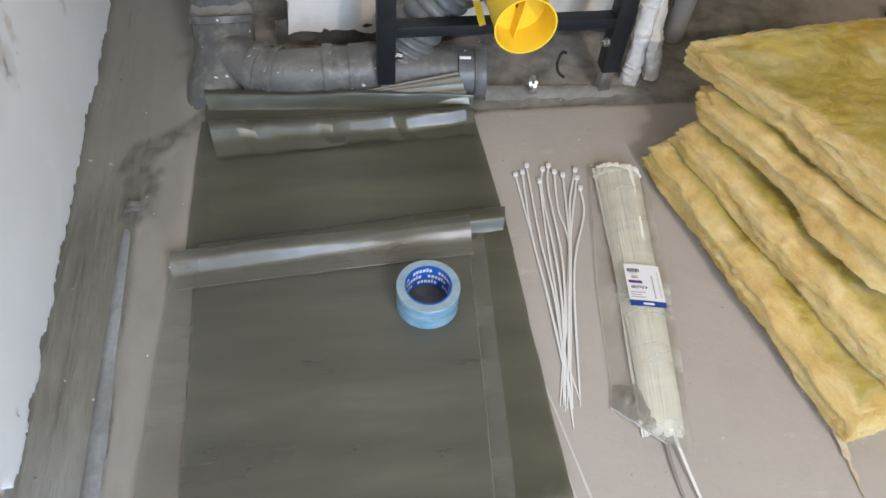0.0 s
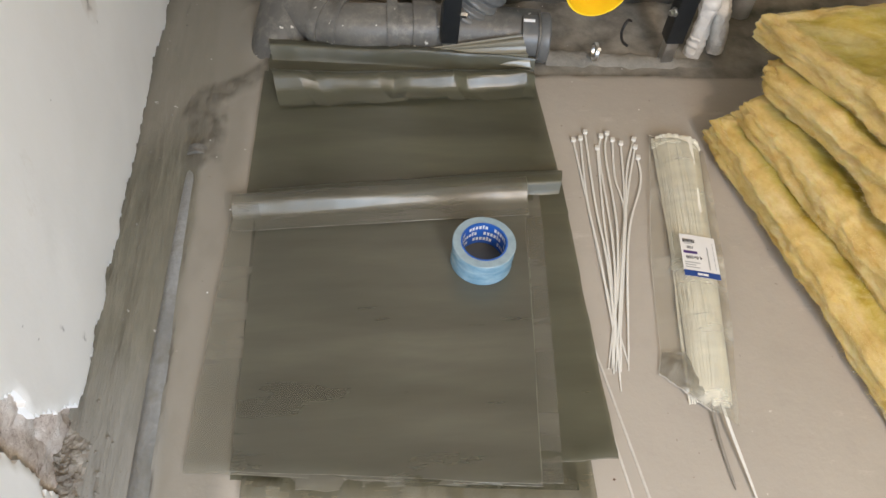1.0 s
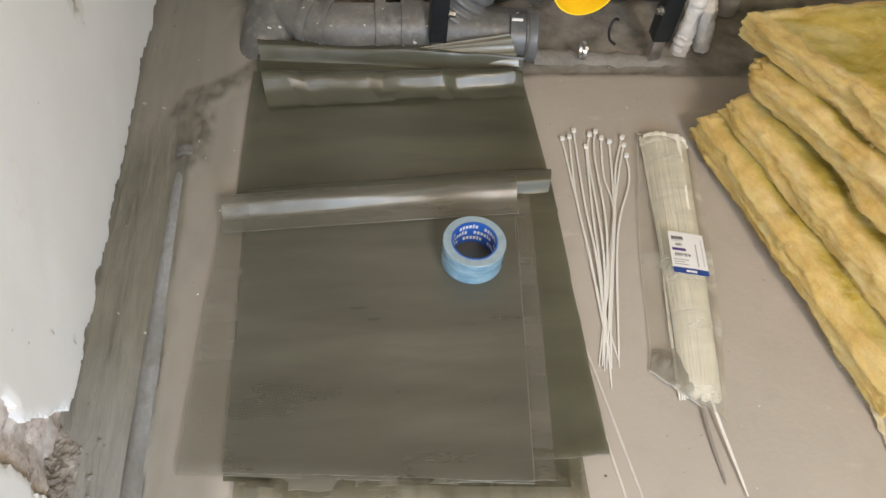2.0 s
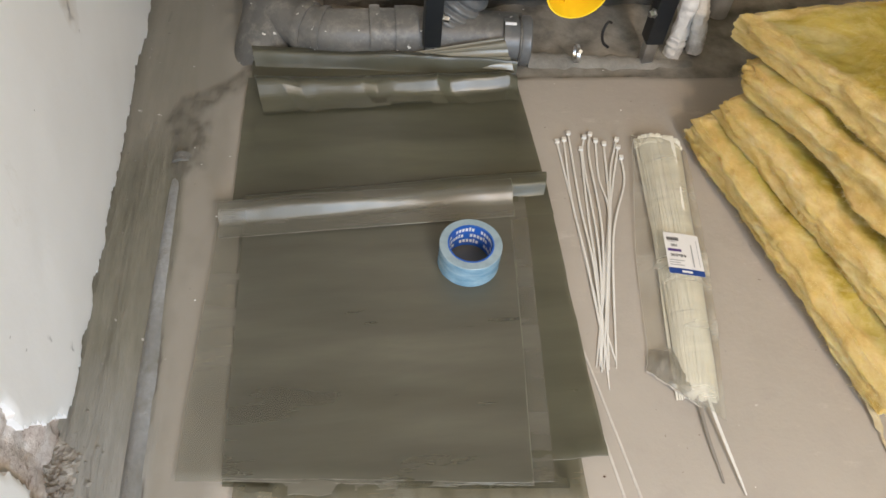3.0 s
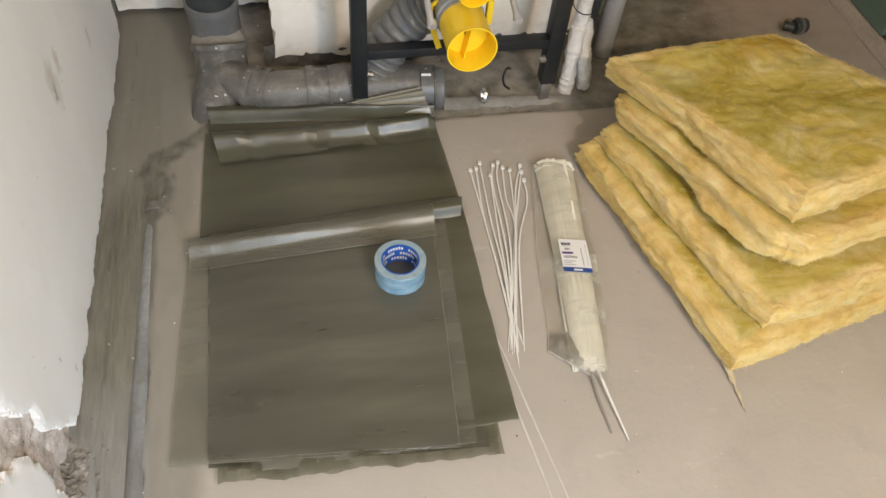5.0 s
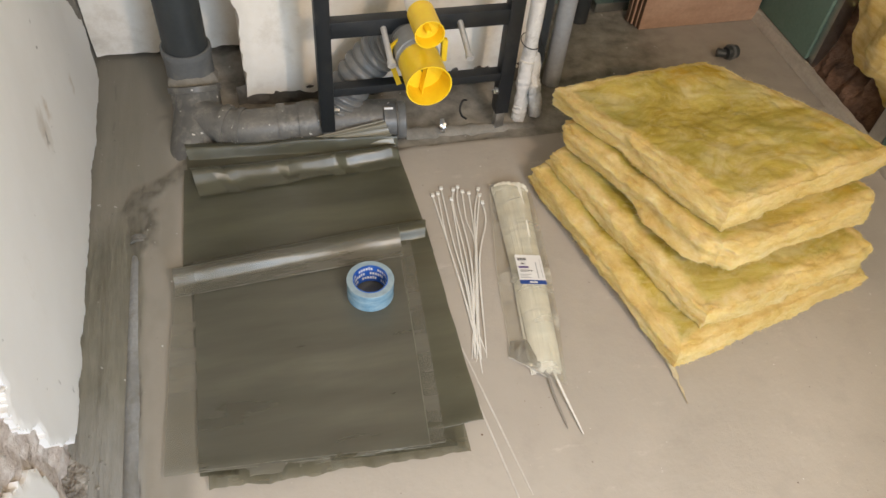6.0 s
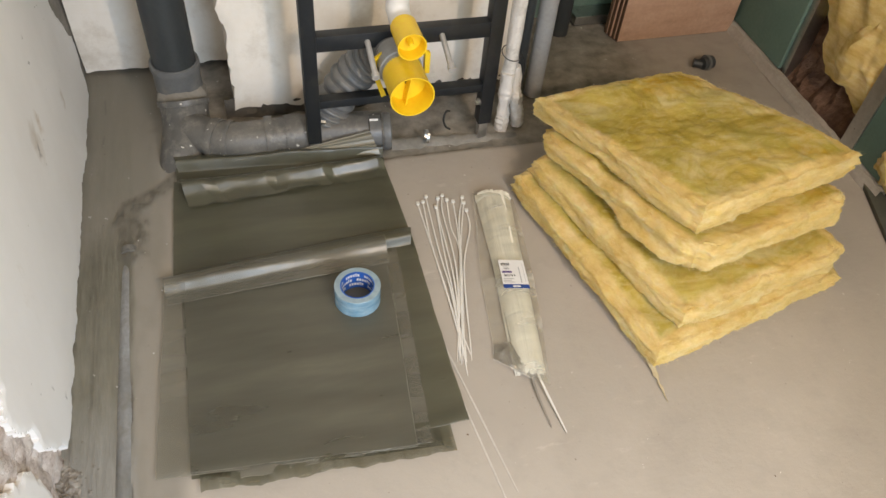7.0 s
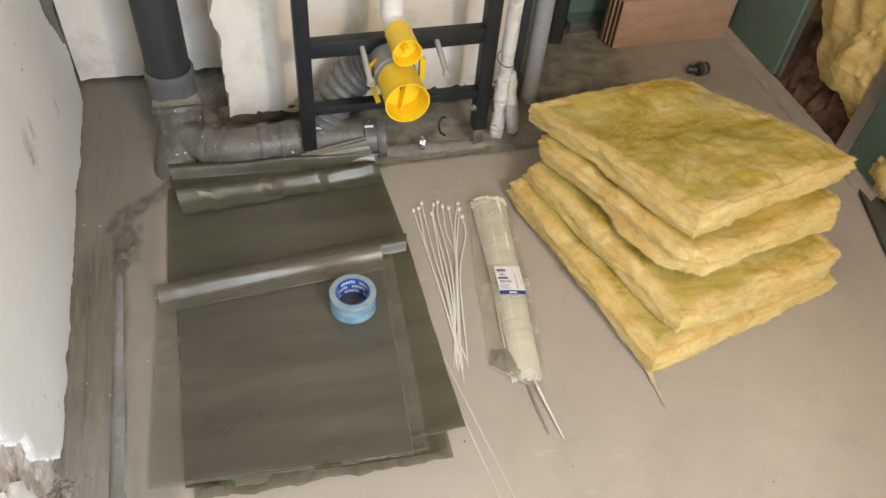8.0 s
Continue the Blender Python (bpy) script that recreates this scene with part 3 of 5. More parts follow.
# dark strip set back behind the block wall's chipped lower edge
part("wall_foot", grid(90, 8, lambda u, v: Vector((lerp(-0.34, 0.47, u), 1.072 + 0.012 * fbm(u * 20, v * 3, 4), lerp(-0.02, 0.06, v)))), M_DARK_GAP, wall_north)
part("green_board", box(0.455, 1.45, 1.43, 1.45, 0, TOP), M_GREEN, wall_north, "green moisture-resistant board")
part("floor_track", box(0.80, 0.97, 1.36, 1.428, 0, 0.032, 0.004), M_ZINC, wall_north, "galvanised floor track")
part("backing", box(-0.9, 1.6, 1.455, 1.6, -0.05, TOP), M_DARK_GAP, wall_north)

wall_east = thing("wall_east", (RIGHT, 0.5, 0), "green board wall with an opened cavity", "wall", kind="structure")
part("green_board", box(RIGHT, RIGHT + 0.0125, 0.975, 1.43, 0.036, TOP, 0.001), M_GREEN, wall_east, "dark green moisture-resistant board")
part("green_board", box(RIGHT, RIGHT + 0.0125, SOUTH, 0.575, 0.036, TOP, 0.001), M_GREEN, wall_east)
part("stud", box(RIGHT - 0.004, RIGHT + 0.05, 0.575, 0.625, 0, TOP, 0.002), M_ZINC, wall_east, "grey metal stud")
part("stud", box(RIGHT + 0.013, RIGHT + 0.06, 0.95, 0.99, 0, TOP, 0.002), M_ZINC, wall_east)
part("cavity_rubble", grid(40, 40, lambda u, v: Vector((RIGHT + 0.07 - 0.06 * (1 - step(0, 0.25, v)) + 0.03 * fbm(u * 9, v * 9, 5, 5), lerp(0.60, 1.0, u), lerp(-0.02, 0.6, v)))), M_BROWN_WALL, wall_east, "dark brown broken wall inside the cavity")
part("backing", box(RIGHT + 0.12, RIGHT + 0.25, SOUTH - 0.25, 1.6, -0.05, TOP), M_DARK_GAP, wall_east)
wall_east.location.x, wall_east.rotation_euler = 1.294, (0, 0, radians(-3))
baseboard = tagged(solo("baseboard", grid(60, 4, lambda u, v: Vector((lerp(1.326, 1.362, v) + 0.003 * fbm(u * 30, v, 2), lerp(0.42, 1.33, u), (0.032 if 0 < v < 1 else 0.0) + 0.003 * fbm(u * 22, v * 3, 7)))), M_TIMBER, "dusty pale strip along the foot of the board"), category="trim", kind="structure")
baseboard.location.x, baseboard.rotation_euler = 1.311, (0, 0, radians(-3))

wall_south = thing("wall_south", (0.3, SOUTH, 0), "bare plaster wall with an open doorway", "wall", kind="structure")
part("face", box(-0.9, -0.15, SOUTH - 0.15, SOUTH, -0.05, TOP), M_WALL_PAINT, wall_south)
part("face", box(0.65, 1.62, SOUTH - 0.15, SOUTH, -0.05, TOP), M_WALL_PAINT, wall_south)
part("face", box(-0.15, 0.65, SOUTH - 0.15, SOUTH, 2.05, TOP), M_WALL_PAINT, wall_south, "plaster over the doorway")
solo("ceiling", box(-0.9, 1.6, SOUTH - 0.15, 1.6, TOP, TOP + 0.1), M_WALL_PAINT, "plain pale ceiling", "ceiling", kind="structure")

# ---- polyethylene film ----
def facets(a, b, seed):
    """Sharp-edged flat facets, as in creased film: heights joined by planes over a skewed net of triangles."""
    a += 0.45 * b + 0.35 * math.sin(2.3 * a + seed)
    i, j = math.floor(a), math.floor(b)
    f, g = a - i, b - j
    h = [[max(-0.35, noise.noise(Vector(((i + p) * 3.71 + seed, (j + q) * 5.13, seed * 1.7))) * 1.7) for q in (0, 1)] for p in (0, 1)]
    if f > g:
        return h[0][0] + f * (h[1][0] - h[0][0]) + g * (h[1][1] - h[1][0])
    return h[0][0] + g * (h[0][1] - h[0][0]) + f * (h[1][1] - h[0][1])


def film_sheet(mat, near, far, label, seed, z0, z1, curl=0.0, flap=None, flap_z=0.0, puff=0.004, fall=0.5, wave=0.0007, crinkle=0.0, ragged=0.0, rumple=0.0, hem=0.0, nu=84, edged=""):
    """A sheet between its near edge and its far edge or fold (each a left and a right x, y). curl: the fold's radius; flap: the edge to which it turns back over itself."""
    flat = 46
    arc = (30 if crinkle else 14) if curl else 0
    back = 26 if flap else 0

    def at(u, v):
        n = Vector((*near[0], 0)).lerp(Vector((*near[1], 0)), u)
        f = Vector((*far[0], 0)).lerp(Vector((*far[1], 0)), u)
        d = (f - n).normalized()
        r = curl * (1 + 0.30 * fbm(u * 2.2, seed, 1))
        k = v * (flat + arc + back)
        if k <= flat:
            t = k / flat
            p = n.lerp(f - d * r, t)
            p.z = lerp(z0, z1, t) + ragged * (1 - step(0, 0.10, t)) * abs(fbm(u * 11, t * 4, seed, 5))
            p.y += ragged * 1.6 * (1 - step(0, 0.12, t)) * fbm(u * 9, seed, 2, 5)
            p.z += hem * math.exp(-((t - 0.024) / 0.009) ** 2) * (0.55 + 0.9 * abs(fbm(u * 10, seed, 6)))
            if rumple and t < 0.08:
                e = noise.voronoi(Vector((p.x * 15, p.y * 22, seed)))[0]
                p.z += rumple * (1 - step(0.03, 0.08, t)) * ((e[1] - e[0]) * 1.5 + 0.6 * fbm(p.x * 18, p.y * 24, seed))
        elif k <= flat + arc:
            g = math.pi * (k - flat) / arc
            p = f - d * r + d * (r * math.sin(g))
            p.z = z1 + r * (1 - math.cos(g))
        else:
            t = (k - flat - arc) / back
            g = Vector((*flap[0], 0)).lerp(Vector((*flap[1], 0)), u)
            p = (f - d * r).lerp(g, t)
            top = z1 + 2 * r + puff * math.sin(math.pi * min(1, t * 1.6))
            mid = fall + 0.05 * fbm(u * 2.5, seed, 4)
            p.z = lerp(top, flap_z, step(mid - 0.19, mid + 0.15, t))
            if crinkle:
                p.z += crinkle * step(0.02, 0.25, t) * facets(u * 10, t * 2.2, seed)
        p.z += wave * (fbm(p.x * 1.8, p.y * 14, 2.6) + 0.35 * fbm(p.x * 15, p.y * 22, 3))
        p.y += 0.0020 * fbm(p.x * 7, seed, v * 3)
        p.x += 0.0018 * fbm(seed, p.y * 9, u * 2)
        p.z = max(p.z, 0.0020 + 0.25 * z0)
        return p

    sheet = solo("film_sheet", grid(nu, flat + arc + back, at), mat, label, "plastic film", "stack of film sheets")
    if crinkle:
        sheet.data.set_sharp_from_angle(angle=radians(7))
    # cut edges that catch the light, a little thicker than the film, and the welded near end
    lines = {"left": [(0.0, k / 60) for k in range(61)], "right": [(1.0, k / 60) for k in range(61)], "near": [(k / 90, 0.001) for k in range(91)], "flap": [(k / 60, 1.0) for k in range(61)]}
    for side in edged.split():
        pts = [at(*uv) + Vector((0, 0, 0.0003)) for uv in lines[side]]
        part("welded_end" if side == "near" else "cut_edge", sweep(pts, [0.0006 * (0.3 + 1.0 * abs(fbm(k * 0.21, seed, 3))) for k in range(len(pts))], 6), M_FILM_EDGE, sheet)
    return sheet


# from the floor upwards
film_sheet(M_FILM_LOW, ((-0.470, 0.014), (-0.009, -0.014)), ((-0.478, 0.80), (0.02, 0.80)), "crumpled grey plastic sheet at the bottom of the stack", 2.1, 0.0052, 0.0052, ragged=0.0032, rumple=0.014, nu=140)
film_sheet(M_FILM_DARK, ((-0.484, 0.046), (-0.03, 0.004)), ((-0.484, 0.79), (0.012, 0.79)), "grey plastic sheet a little askew in the stack", 1.3, 0.0063, 0.0063)
film_sheet(M_FILM_DARK, ((-0.480, 0.052), (0.031, 0.043)), ((-0.475, 0.528), (0.041, 0.560)), "dense grey plastic sheet with a rolled fold", 4.7, 0.0076, 0.0076, 0.009, ((-0.47, 0.455), (0.026, 0.498)), 0.007, fall=0.6, hem=0.0035, ragged=0.0015, edged="near flap")
film_sheet(M_FILM_MID, ((-0.421, 0.026), (-0.05, 0.014)), ((-0.450, 0.52), (0.0, 0.53)), "pale grey plastic sheet lying under the clear one", 6.3, 0.0092, 0.0092, ragged=0.002, rumple=0.004, edged="near")
film_sheet(M_FILM_DARK, ((-0.500, 0.47), (0.042, 0.47)), ((-0.486, 0.835), (0.034, 0.83)), "dense grey plastic sheet in the middle of the stack", 3.4, 0.0084, 0.0070)
film_sheet(M_FILM_DARK, ((-0.462, 0.485), (-0.018, 0.50)), ((-0.472, 0.826), (0.027, 0.822)), "dark grey plastic sheet with a glossy crinkled fold", 8.8, 0.0100, 0.0100, 0.006, ((-0.453, 0.728), (0.031, 0.752)), 0.0145, wave=0.0007, crinkle=0.014, puff=0.013, fall=0.55, nu=150)
film_sheet(M_FILM_DARK, ((-0.476, 0.80), (0.034, 0.80)), ((-0.478, 0.905), (0.035, 0.850)), "grey plastic sheet folded over at the end of the stack", 5.5, 0.0112, 0.0125, 0.012, ((-0.466, 0.830), (0.033, 0.810)), 0.010, fall=0.42)
film_sheet(M_FILM_MID, ((-0.545, 0.056), (-0.079, 0.010)), ((-0.515, 0.512), (-0.026, 0.540)), "pale grey plastic sheet with a rolled-back end", 7.2, 0.0112, 0.0125, 0.0105, ((-0.512, 0.440), (-0.030, 0.460)), 0.0205, fall=0.45, wave=0.0007, hem=0.0025, edged="right near flap")
film_sheet(M_FILM_TOP, ((-0.484, 0.054), (-0.0795, 0.013)), ((-0.476, 0.472), (-0.034, 0.490)), "smooth milky grey plastic sheet on top of the stack", 9.6, 0.0145, 0.0165, wave=0.0007, hem=0.0022, edged="right near")


def film_fan():
    """The raised, pleated corner of a folded sheet that leans on the drain pipe."""
    def at(u, v):
        foot, rim = Vector((lerp(-0.27, 0.030, u), 0.862 - 0.040 * u, 0.020)), Vector((lerp(-0.27, 0.006, u), 0.868 - 0.014 * u, 0.022 + 0.056 * u ** 1.15))
        p = foot.lerp(rim, v)
        p.y += 0.0045 * math.sin(v * 19 + 2 * u) * u
        p.z += 0.003 * math.sin(v * 31) * u
        return p
    return solo("film_sheet", grid(30, 40, at), M_FILM_PALE, "pleated corner of a grey plastic sheet standing up", "plastic film", "stack of film sheets")


film_fan()


solo("film_scrap", grid(8, 6, lambda u, v: Vector((lerp(-0.016, 0.017, u) + 0.008 * v, 0.137 + 0.024 * v - 0.008 * u, 0.0068 + 0.001 * fbm(u * 3, v * 3, 1)))), M_FILM_SCRAP, "small square offcut of clear film on the sheet", "plastic film")


# ---- roll of tape ----
def tape_roll(cx, cy, z):
    roll = thing("tape_roll", (cx, cy, z), "pale blue roll of clear packing tape with a blue printed core", "tape roll")
    o = (cx, cy, z)
    part("tape_winding", lathe([(0.0365, 0.0004), (0.0482, 0.0), (0.0494, 0.0012), (0.0496, 0.012), (0.0491, 0.024), (0.0496, 0.036), (0.0494, 0.0468)], o, (0, 0, 1), 72), M_TAPE_SIDE, roll, "glossy wound tape with a faint print")
    part("tape_edge", lathe([(0.0494, 0.0468), (0.0484, 0.048), (0.0365, 0.048)], o, (0, 0, 1), 72), M_TAPE, roll, "milky pale blue cut edge")
    core = part("core", lathe([(0.0365, 0.0), (0.0365, 0.0483), (0.0340, 0.0483), (0.0338, 0.024), (0.0340, 0.0)], o, (0, 0, 1), 72, loop=True), M_CORE, roll, "blue card core printed with white marks")
    # rows of white print inside the core, as plain bars
    for row, z0 in enumerate((0.036, 0.022, 0.008)):
        for word in range(5):
            a0 = word * 1.257 + row * 0.5
            bm = bmesh.new()
            a = a0
            for w, h in ((0.12, 0.0075), (0.08, 0.0095), (0.12, 0.0075), (0.12, 0.0075), (0.12, 0.0075), (0.12, 0.0075)):
                vs = [bm.verts.new((cx + 0.0335 * math.cos(b), cy + 0.0335 * math.sin(b), z + zz)) for b, zz in ((a, z0), (a + w, z0), (a + w, z0 + h), (a, z0 + h))]
                bm.faces.new(vs)
                a += w + 0.05
            part("print_mark", bm, M_WHITE, core)
    return roll


tape_roll(-0.121, 0.3745, 0.0165)


# ---- cable ties ----
def tie_strap(points, width=0.0036, thick=0.0014):
    """A flat strap along a line, tapering to its tip."""
    pts = bend(points, 7)
    bm = bmesh.new()
    rings = []
    for i, p in enumerate(pts):
        d = (pts[min(i + 1, len(pts) - 1)] - pts[max(i - 1, 0)]).normalized()
        s = Vector((0, 0, 1)).cross(d).normalized()
        w = width * (1 if i < len(pts) - 3 else 0.8 if i < len(pts) - 1 else 0.45) / 2
        rings.append([bm.verts.new(p + s * a * w + Vector((0, 0, b * thick / 2))) for a, b in ((-1, -1), (1, -1), (1, 0.6), (0.6, 1), (-0.6, 1), (-1, 0.6))])
    for a, b in zip(rings, rings[1:]):
        for k in range(6):
            bm.faces.new((a[k], a[(k + 1) % 6], b[(k + 1) % 6], b[k]))
    bm.faces.new(rings[0][::-1])
    bm.faces.new(rings[-1])
    return bm


def tie_head(p, away):
    a = Vector((away.x, away.y, 0)).normalized()
    bm = box(-0.0042, 0.0042, -0.0040, 0.0045, -0.0022, 0.0040, 0.0012)
    m = Matrix.Translation(p) @ Matrix.Rotation(math.atan2(-a.x, a.y), 4, "Z")
    bmesh.ops.transform(bm, matrix=m, verts=bm.verts[:])
    return bm


def cable_tie(points, mat, label, group, squashed=False):
    base = Vector(points[0])
    tie = thing("cable_tie", (base.x, base.y, 0), label, "cable tie", group)
    part("strap", tie_strap(points), mat, tie)
    head = tie_head(base + Vector((0, 0, 0.0006)), base - Vector(points[1]))
    if squashed:
        for v in head.verts:
            v.co.z = 0.0005 + 0.3 * (v.co.z - 0.0005)
    part("head", head, mat, tie)
    return tie


LOOSE = "white nylon cable tie lying loose on the floor"
# head, two places on the way, tip
for k, (hx, hy, ax, ay, bx, by, tx, ty) in enumerate((
        (0.083, 0.646, 0.080, 0.479, 0.076, 0.337, 0.081, 0.188),
        (0.097, 0.650, 0.081, 0.504, 0.077, 0.371, 0.067, 0.175),
        (0.109, 0.666, 0.093, 0.491, 0.086, 0.359, 0.066, 0.194),
        (0.137, 0.655, 0.123, 0.597, 0.101, 0.381, 0.055, 0.172),
        (0.124, 0.625, 0.102, 0.465, 0.088, 0.336, 0.060, 0.144),
        (0.150, 0.662, 0.135, 0.603, 0.115, 0.415, 0.054, 0.181),
        (0.157, 0.645, 0.142, 0.554, 0.135, 0.450, 0.049, 0.181),
        (0.171, 0.636, 0.152, 0.526, 0.128, 0.426, 0.059, 0.176),
        (0.198, 0.646, 0.166, 0.566, 0.137, 0.450, 0.066, 0.185),
        (0.196, 0.626, 0.160, 0.526, 0.106, 0.357, 0.067, 0.175),
        (0.195, 0.600, 0.185, 0.538, 0.133, 0.414, 0.079, 0.177))):
    z = 0.0022 + 0.0013 * (k % 3)
    cable_tie([(hx, hy, 0.0032), (ax, ay, z), (bx, by, z + 0.0014 * (k % 4)), (tx, ty, 0.002 + 0.001 * (k % 2))], M_NYLON_W, LOOSE, "loose cable ties")
for hx, hy, mx, my, tx, ty in ((0.012, 0.385, 0.049, 0.111, 0.078, -0.114), (0.004, 0.330, 0.037, 0.043, 0.056, -0.160)):
    cable_tie([(hx, hy, 0.0013), ((hx + mx) / 2, (hy + my) / 2, 0.0013), (mx, my, 0.0014), (tx, ty, 0.0014)], M_NYLON_DULL, "white nylon cable tie half hidden under the plastic sheet", "loose cable ties", True)


# ---- bag of cable ties with its label ----
AX0, AX1 = Vector((0.272, 0.625, 0)), Vector((0.186, 0.118, 0))


def bag_of_ties():
    bag = thing("bag_of_cable_ties", (0.22, 0.38, 0.0), "clear plastic bag of cream cable ties with a white label", "cable ties")
    way = (AX1 - AX0).normalized()
    across = Vector((-way.y, way.x, 0))
    rnd = random.Random(5)

    def dome(s):
        return 0.010 + 0.021 * max(0.0, 1 - abs(s) ** 2.4)

    count = 88
    for k in range(count):
        s = -1 + 2 * (k + 0.5) / count
        s0, s1 = s * 0.98 + rnd.uniform(-0.07, 0.07), s + rnd.uniform(-0.28, 0.28)
        lift = rnd.uniform(0.78, 1.0)
        line = []
        for f in (0.0, 0.25, 0.5, 0.75, 1.0):
            q = lerp(s0, s1, f) + rnd.uniform(-0.05, 0.05)
            half = lerp(0.040, 0.026, f)
            p = AX0.lerp(AX1, f) + across * (half * q) + way * rnd.uniform(-0.008, 0.008)
            p.z = dome(q) * lift * (1 - 0.45 * step(0.8, 1.0, f)) * lerp(0.82, 1, step(0, 0.2, f))
            line.append(p)
        tie = part("cable_tie", tie_strap(line, 0.0048, 0.0016), M_NYLON, bag)
        part("head", tie_head(line[0], line[0] - line[1]), M_NYLON, tie)
    # a core of ties under those on top
    part("tie_core", sweep([AX0 + Vector((0, 0, 0.011)), AX0.lerp(AX1, 0.5) + Vector((0, 0, 0.012)), AX0.lerp(AX1, 0.97) + Vector((0, 0, 0.009))], [0.030, 0.026, 0.018], 20, flat=0.35), M_NYLON, bag)
    # one white tail; the second, grey strap is its shadow built as a shape
    for a, b, c in (((0.212, 0.22, 0.024), (0.198, 0.12, 0.016), (0.209, -0.025, 0.006)), ((0.200, 0.20, 0.020), (0.184, 0.09, 0.008), (0.185, -0.006, 0.003))):
        bright = a[1] > 0.21
        part("cable_tie", tie_strap([a, b, c], 0.0044, 0.0014), M_NYLON_W if bright else M_TAIL_SHADOW, bag, "white tie tail sticking out of the bag" if bright else "grey strap standing in for the white tail's shadow")
    # the film: a loose pillow with a wide flat margin and a flap at the open end
    def edge(side, f):
        pts = ([(0.228, 0.655), (0.203, 0.55), (0.163, 0.38), (0.134, 0.204), (0.124, 0.172), (0.176, 0.104)] if side < 0
               else [(0.320, 0.616), (0.312, 0.54), (0.282, 0.36), (0.252, 0.22), (0.232, 0.15), (0.216, 0.080)])
        g = f * (len(pts) - 1)
        i = min(int(g), len(pts) - 2)
        return Vector((*pts[i], 0)).lerp(Vector((*pts[i + 1], 0)), g - i)

    def at(u, v):
        p = edge(-1, v).lerp(edge(1, v), u)
        q = (p - AX0.lerp(AX1, min(1, v * 1.02))).dot(across) / lerp(0.043, 0.03, v)
        body = dome(max(-1, min(1, q))) if abs(q) < 1 else 0.010 * max(0, 1 - (abs(q) - 1) * 1.1)
        p.z = 0.0022 + body * (1 + 0.02) * (1 - 0.5 * step(0.86, 1.0, v)) * step(-0.02, 0.05, v) + 0.0012 + 0.0022 * fbm(p.x * 42, p.y * 16, 2)
        p.z = max(p.z, 0.0015)
        return p

    # the crumpled grey flap of the open end
    def flap(u, v):
        p = lerp(Vector((0.136, 0.203, 0)), Vector((0.122, 0.168, 0)), v).lerp(lerp(Vector((0.168, 0.196, 0.010)), Vector((0.182, 0.100, 0.010)), v), u)
        e = noise.voronoi(Vector((p.x * 55, p.y * 55, 2)))[0]
        p.z += 0.0045 + 0.007 * (e[1] - e[0]) + 0.006 * math.sin(math.pi * u) * math.sin(math.pi * v)
        return p

    part("bag_flap", grid(22, 22, flap), M_BAG_FLAP, bag, "crumpled flap of the bag's open end", smooth=False)
    part("bag_seam", sweep([at(0.0, k / 50) + Vector((0, 0, 0.0004)) for k in range(51)], [0.0006 * (0.4 + 1.3 * abs(fbm(k * 0.4, 2, 3))) for k in range(51)], 6), M_BAG_EDGE, bag)
    part("bag_seam", sweep([at(k / 30, 0.0) + Vector((0, 0, 0.0004)) for k in range(31)], 0.0006, 6), M_BAG_EDGE, bag)
    part("bag_seam", sweep([flap(k / 24, 1.0) for k in range(25)], 0.0008, 6), M_BAG_EDGE, bag)
    part("bag_film", grid(44, 90, at), M_BAG, bag, "clear crinkled plastic bag")
    # paper label, printed upside down as it lies
    bl, br, tl = Vector((0.1935, 0.3195, 0.0375)), Vector((0.2505, 0.3080, 0.0350)), Vector((0.2060, 0.4010, 0.0375))
    ex, ey = (br - bl), (tl - bl)

    def on(x, y, up=0.0):
        """x and y run 0..1 over the label."""
        p = bl + ex * x + ey * y
        p.z += 0.0008 * math.sin(3.1 * x) + up
        return p

    paper = part("label", grid(8, 8, lambda u, v: on(u, v)), M_PAPER, bag, "white paper label with a blue band")

    def bar(name, x0, x1, y0, y1, mat):
        part(name, grid(4, 2, lambda u, v: on(lerp(x0, x1, u), lerp(y0, y1, v), 0.0004)), mat, paper)

    bar("band", 0.0, 1.0, 0.0, 0.135, M_BLUE_INK)
    bar("band_mark", 0.36, 0.66, 0.04, 0.09, M_PAPER)
    for k in range(9):
        bar("barcode_bar", 0.075 + 0.038 * k, 0.075 + 0.038 * k + (0.024 if k % 3 else 0.03), 0.80, 0.885, M_INK)
    bar("print_mark", 0.10, 0.34, 0.765, 0.778, M_GREY_INK)
    bar("print_band", 0.06, 0.44, 0.535, 0.60, M_PURPLE_INK)
    for k, w in enumerate((0.40, 0.30, 0.42)):
        bar("print_mark", 0.06, 0.06 + w, 0.20 + 0.055 * k, 0.222 + 0.055 * k, M_GREY_INK)
    bar("picture_mark", 0.72, 0.755, 0.20, 0.74, M_GREY_INK)
    bar("picture_mark", 0.90, 0.915, 0.22, 0.86, M_GREY_INK)

    def words(body, x, y, height):
        c = bpy.data.curves.new("words", "FONT")
        c.body, c.size, c.align_x, c.offset = body, 1.0, "LEFT", 0.012
        tmp = new("words", c)
        me = bpy.data.meshes.new_from_object(tmp.evaluated_get(bpy.context.evaluated_depsgraph_get()))
        bpy.data.objects.remove(tmp)
        bm = bmesh.new()
        bm.from_mesh(me)
        # turned round: the text runs towards minus x of the label
        for v in bm.verts:
            v.co = on(x - v.co.x * height / ex.length, y - v.co.y * height / ey.length, 0.0006)
        part("words", bm, M_INK, paper, smooth=False)

    words("100", 0.36, 0.715, 0.0075)
    words("4.8x500", 0.56, 0.475, 0.0082)
    return bag


bag_of_ties()


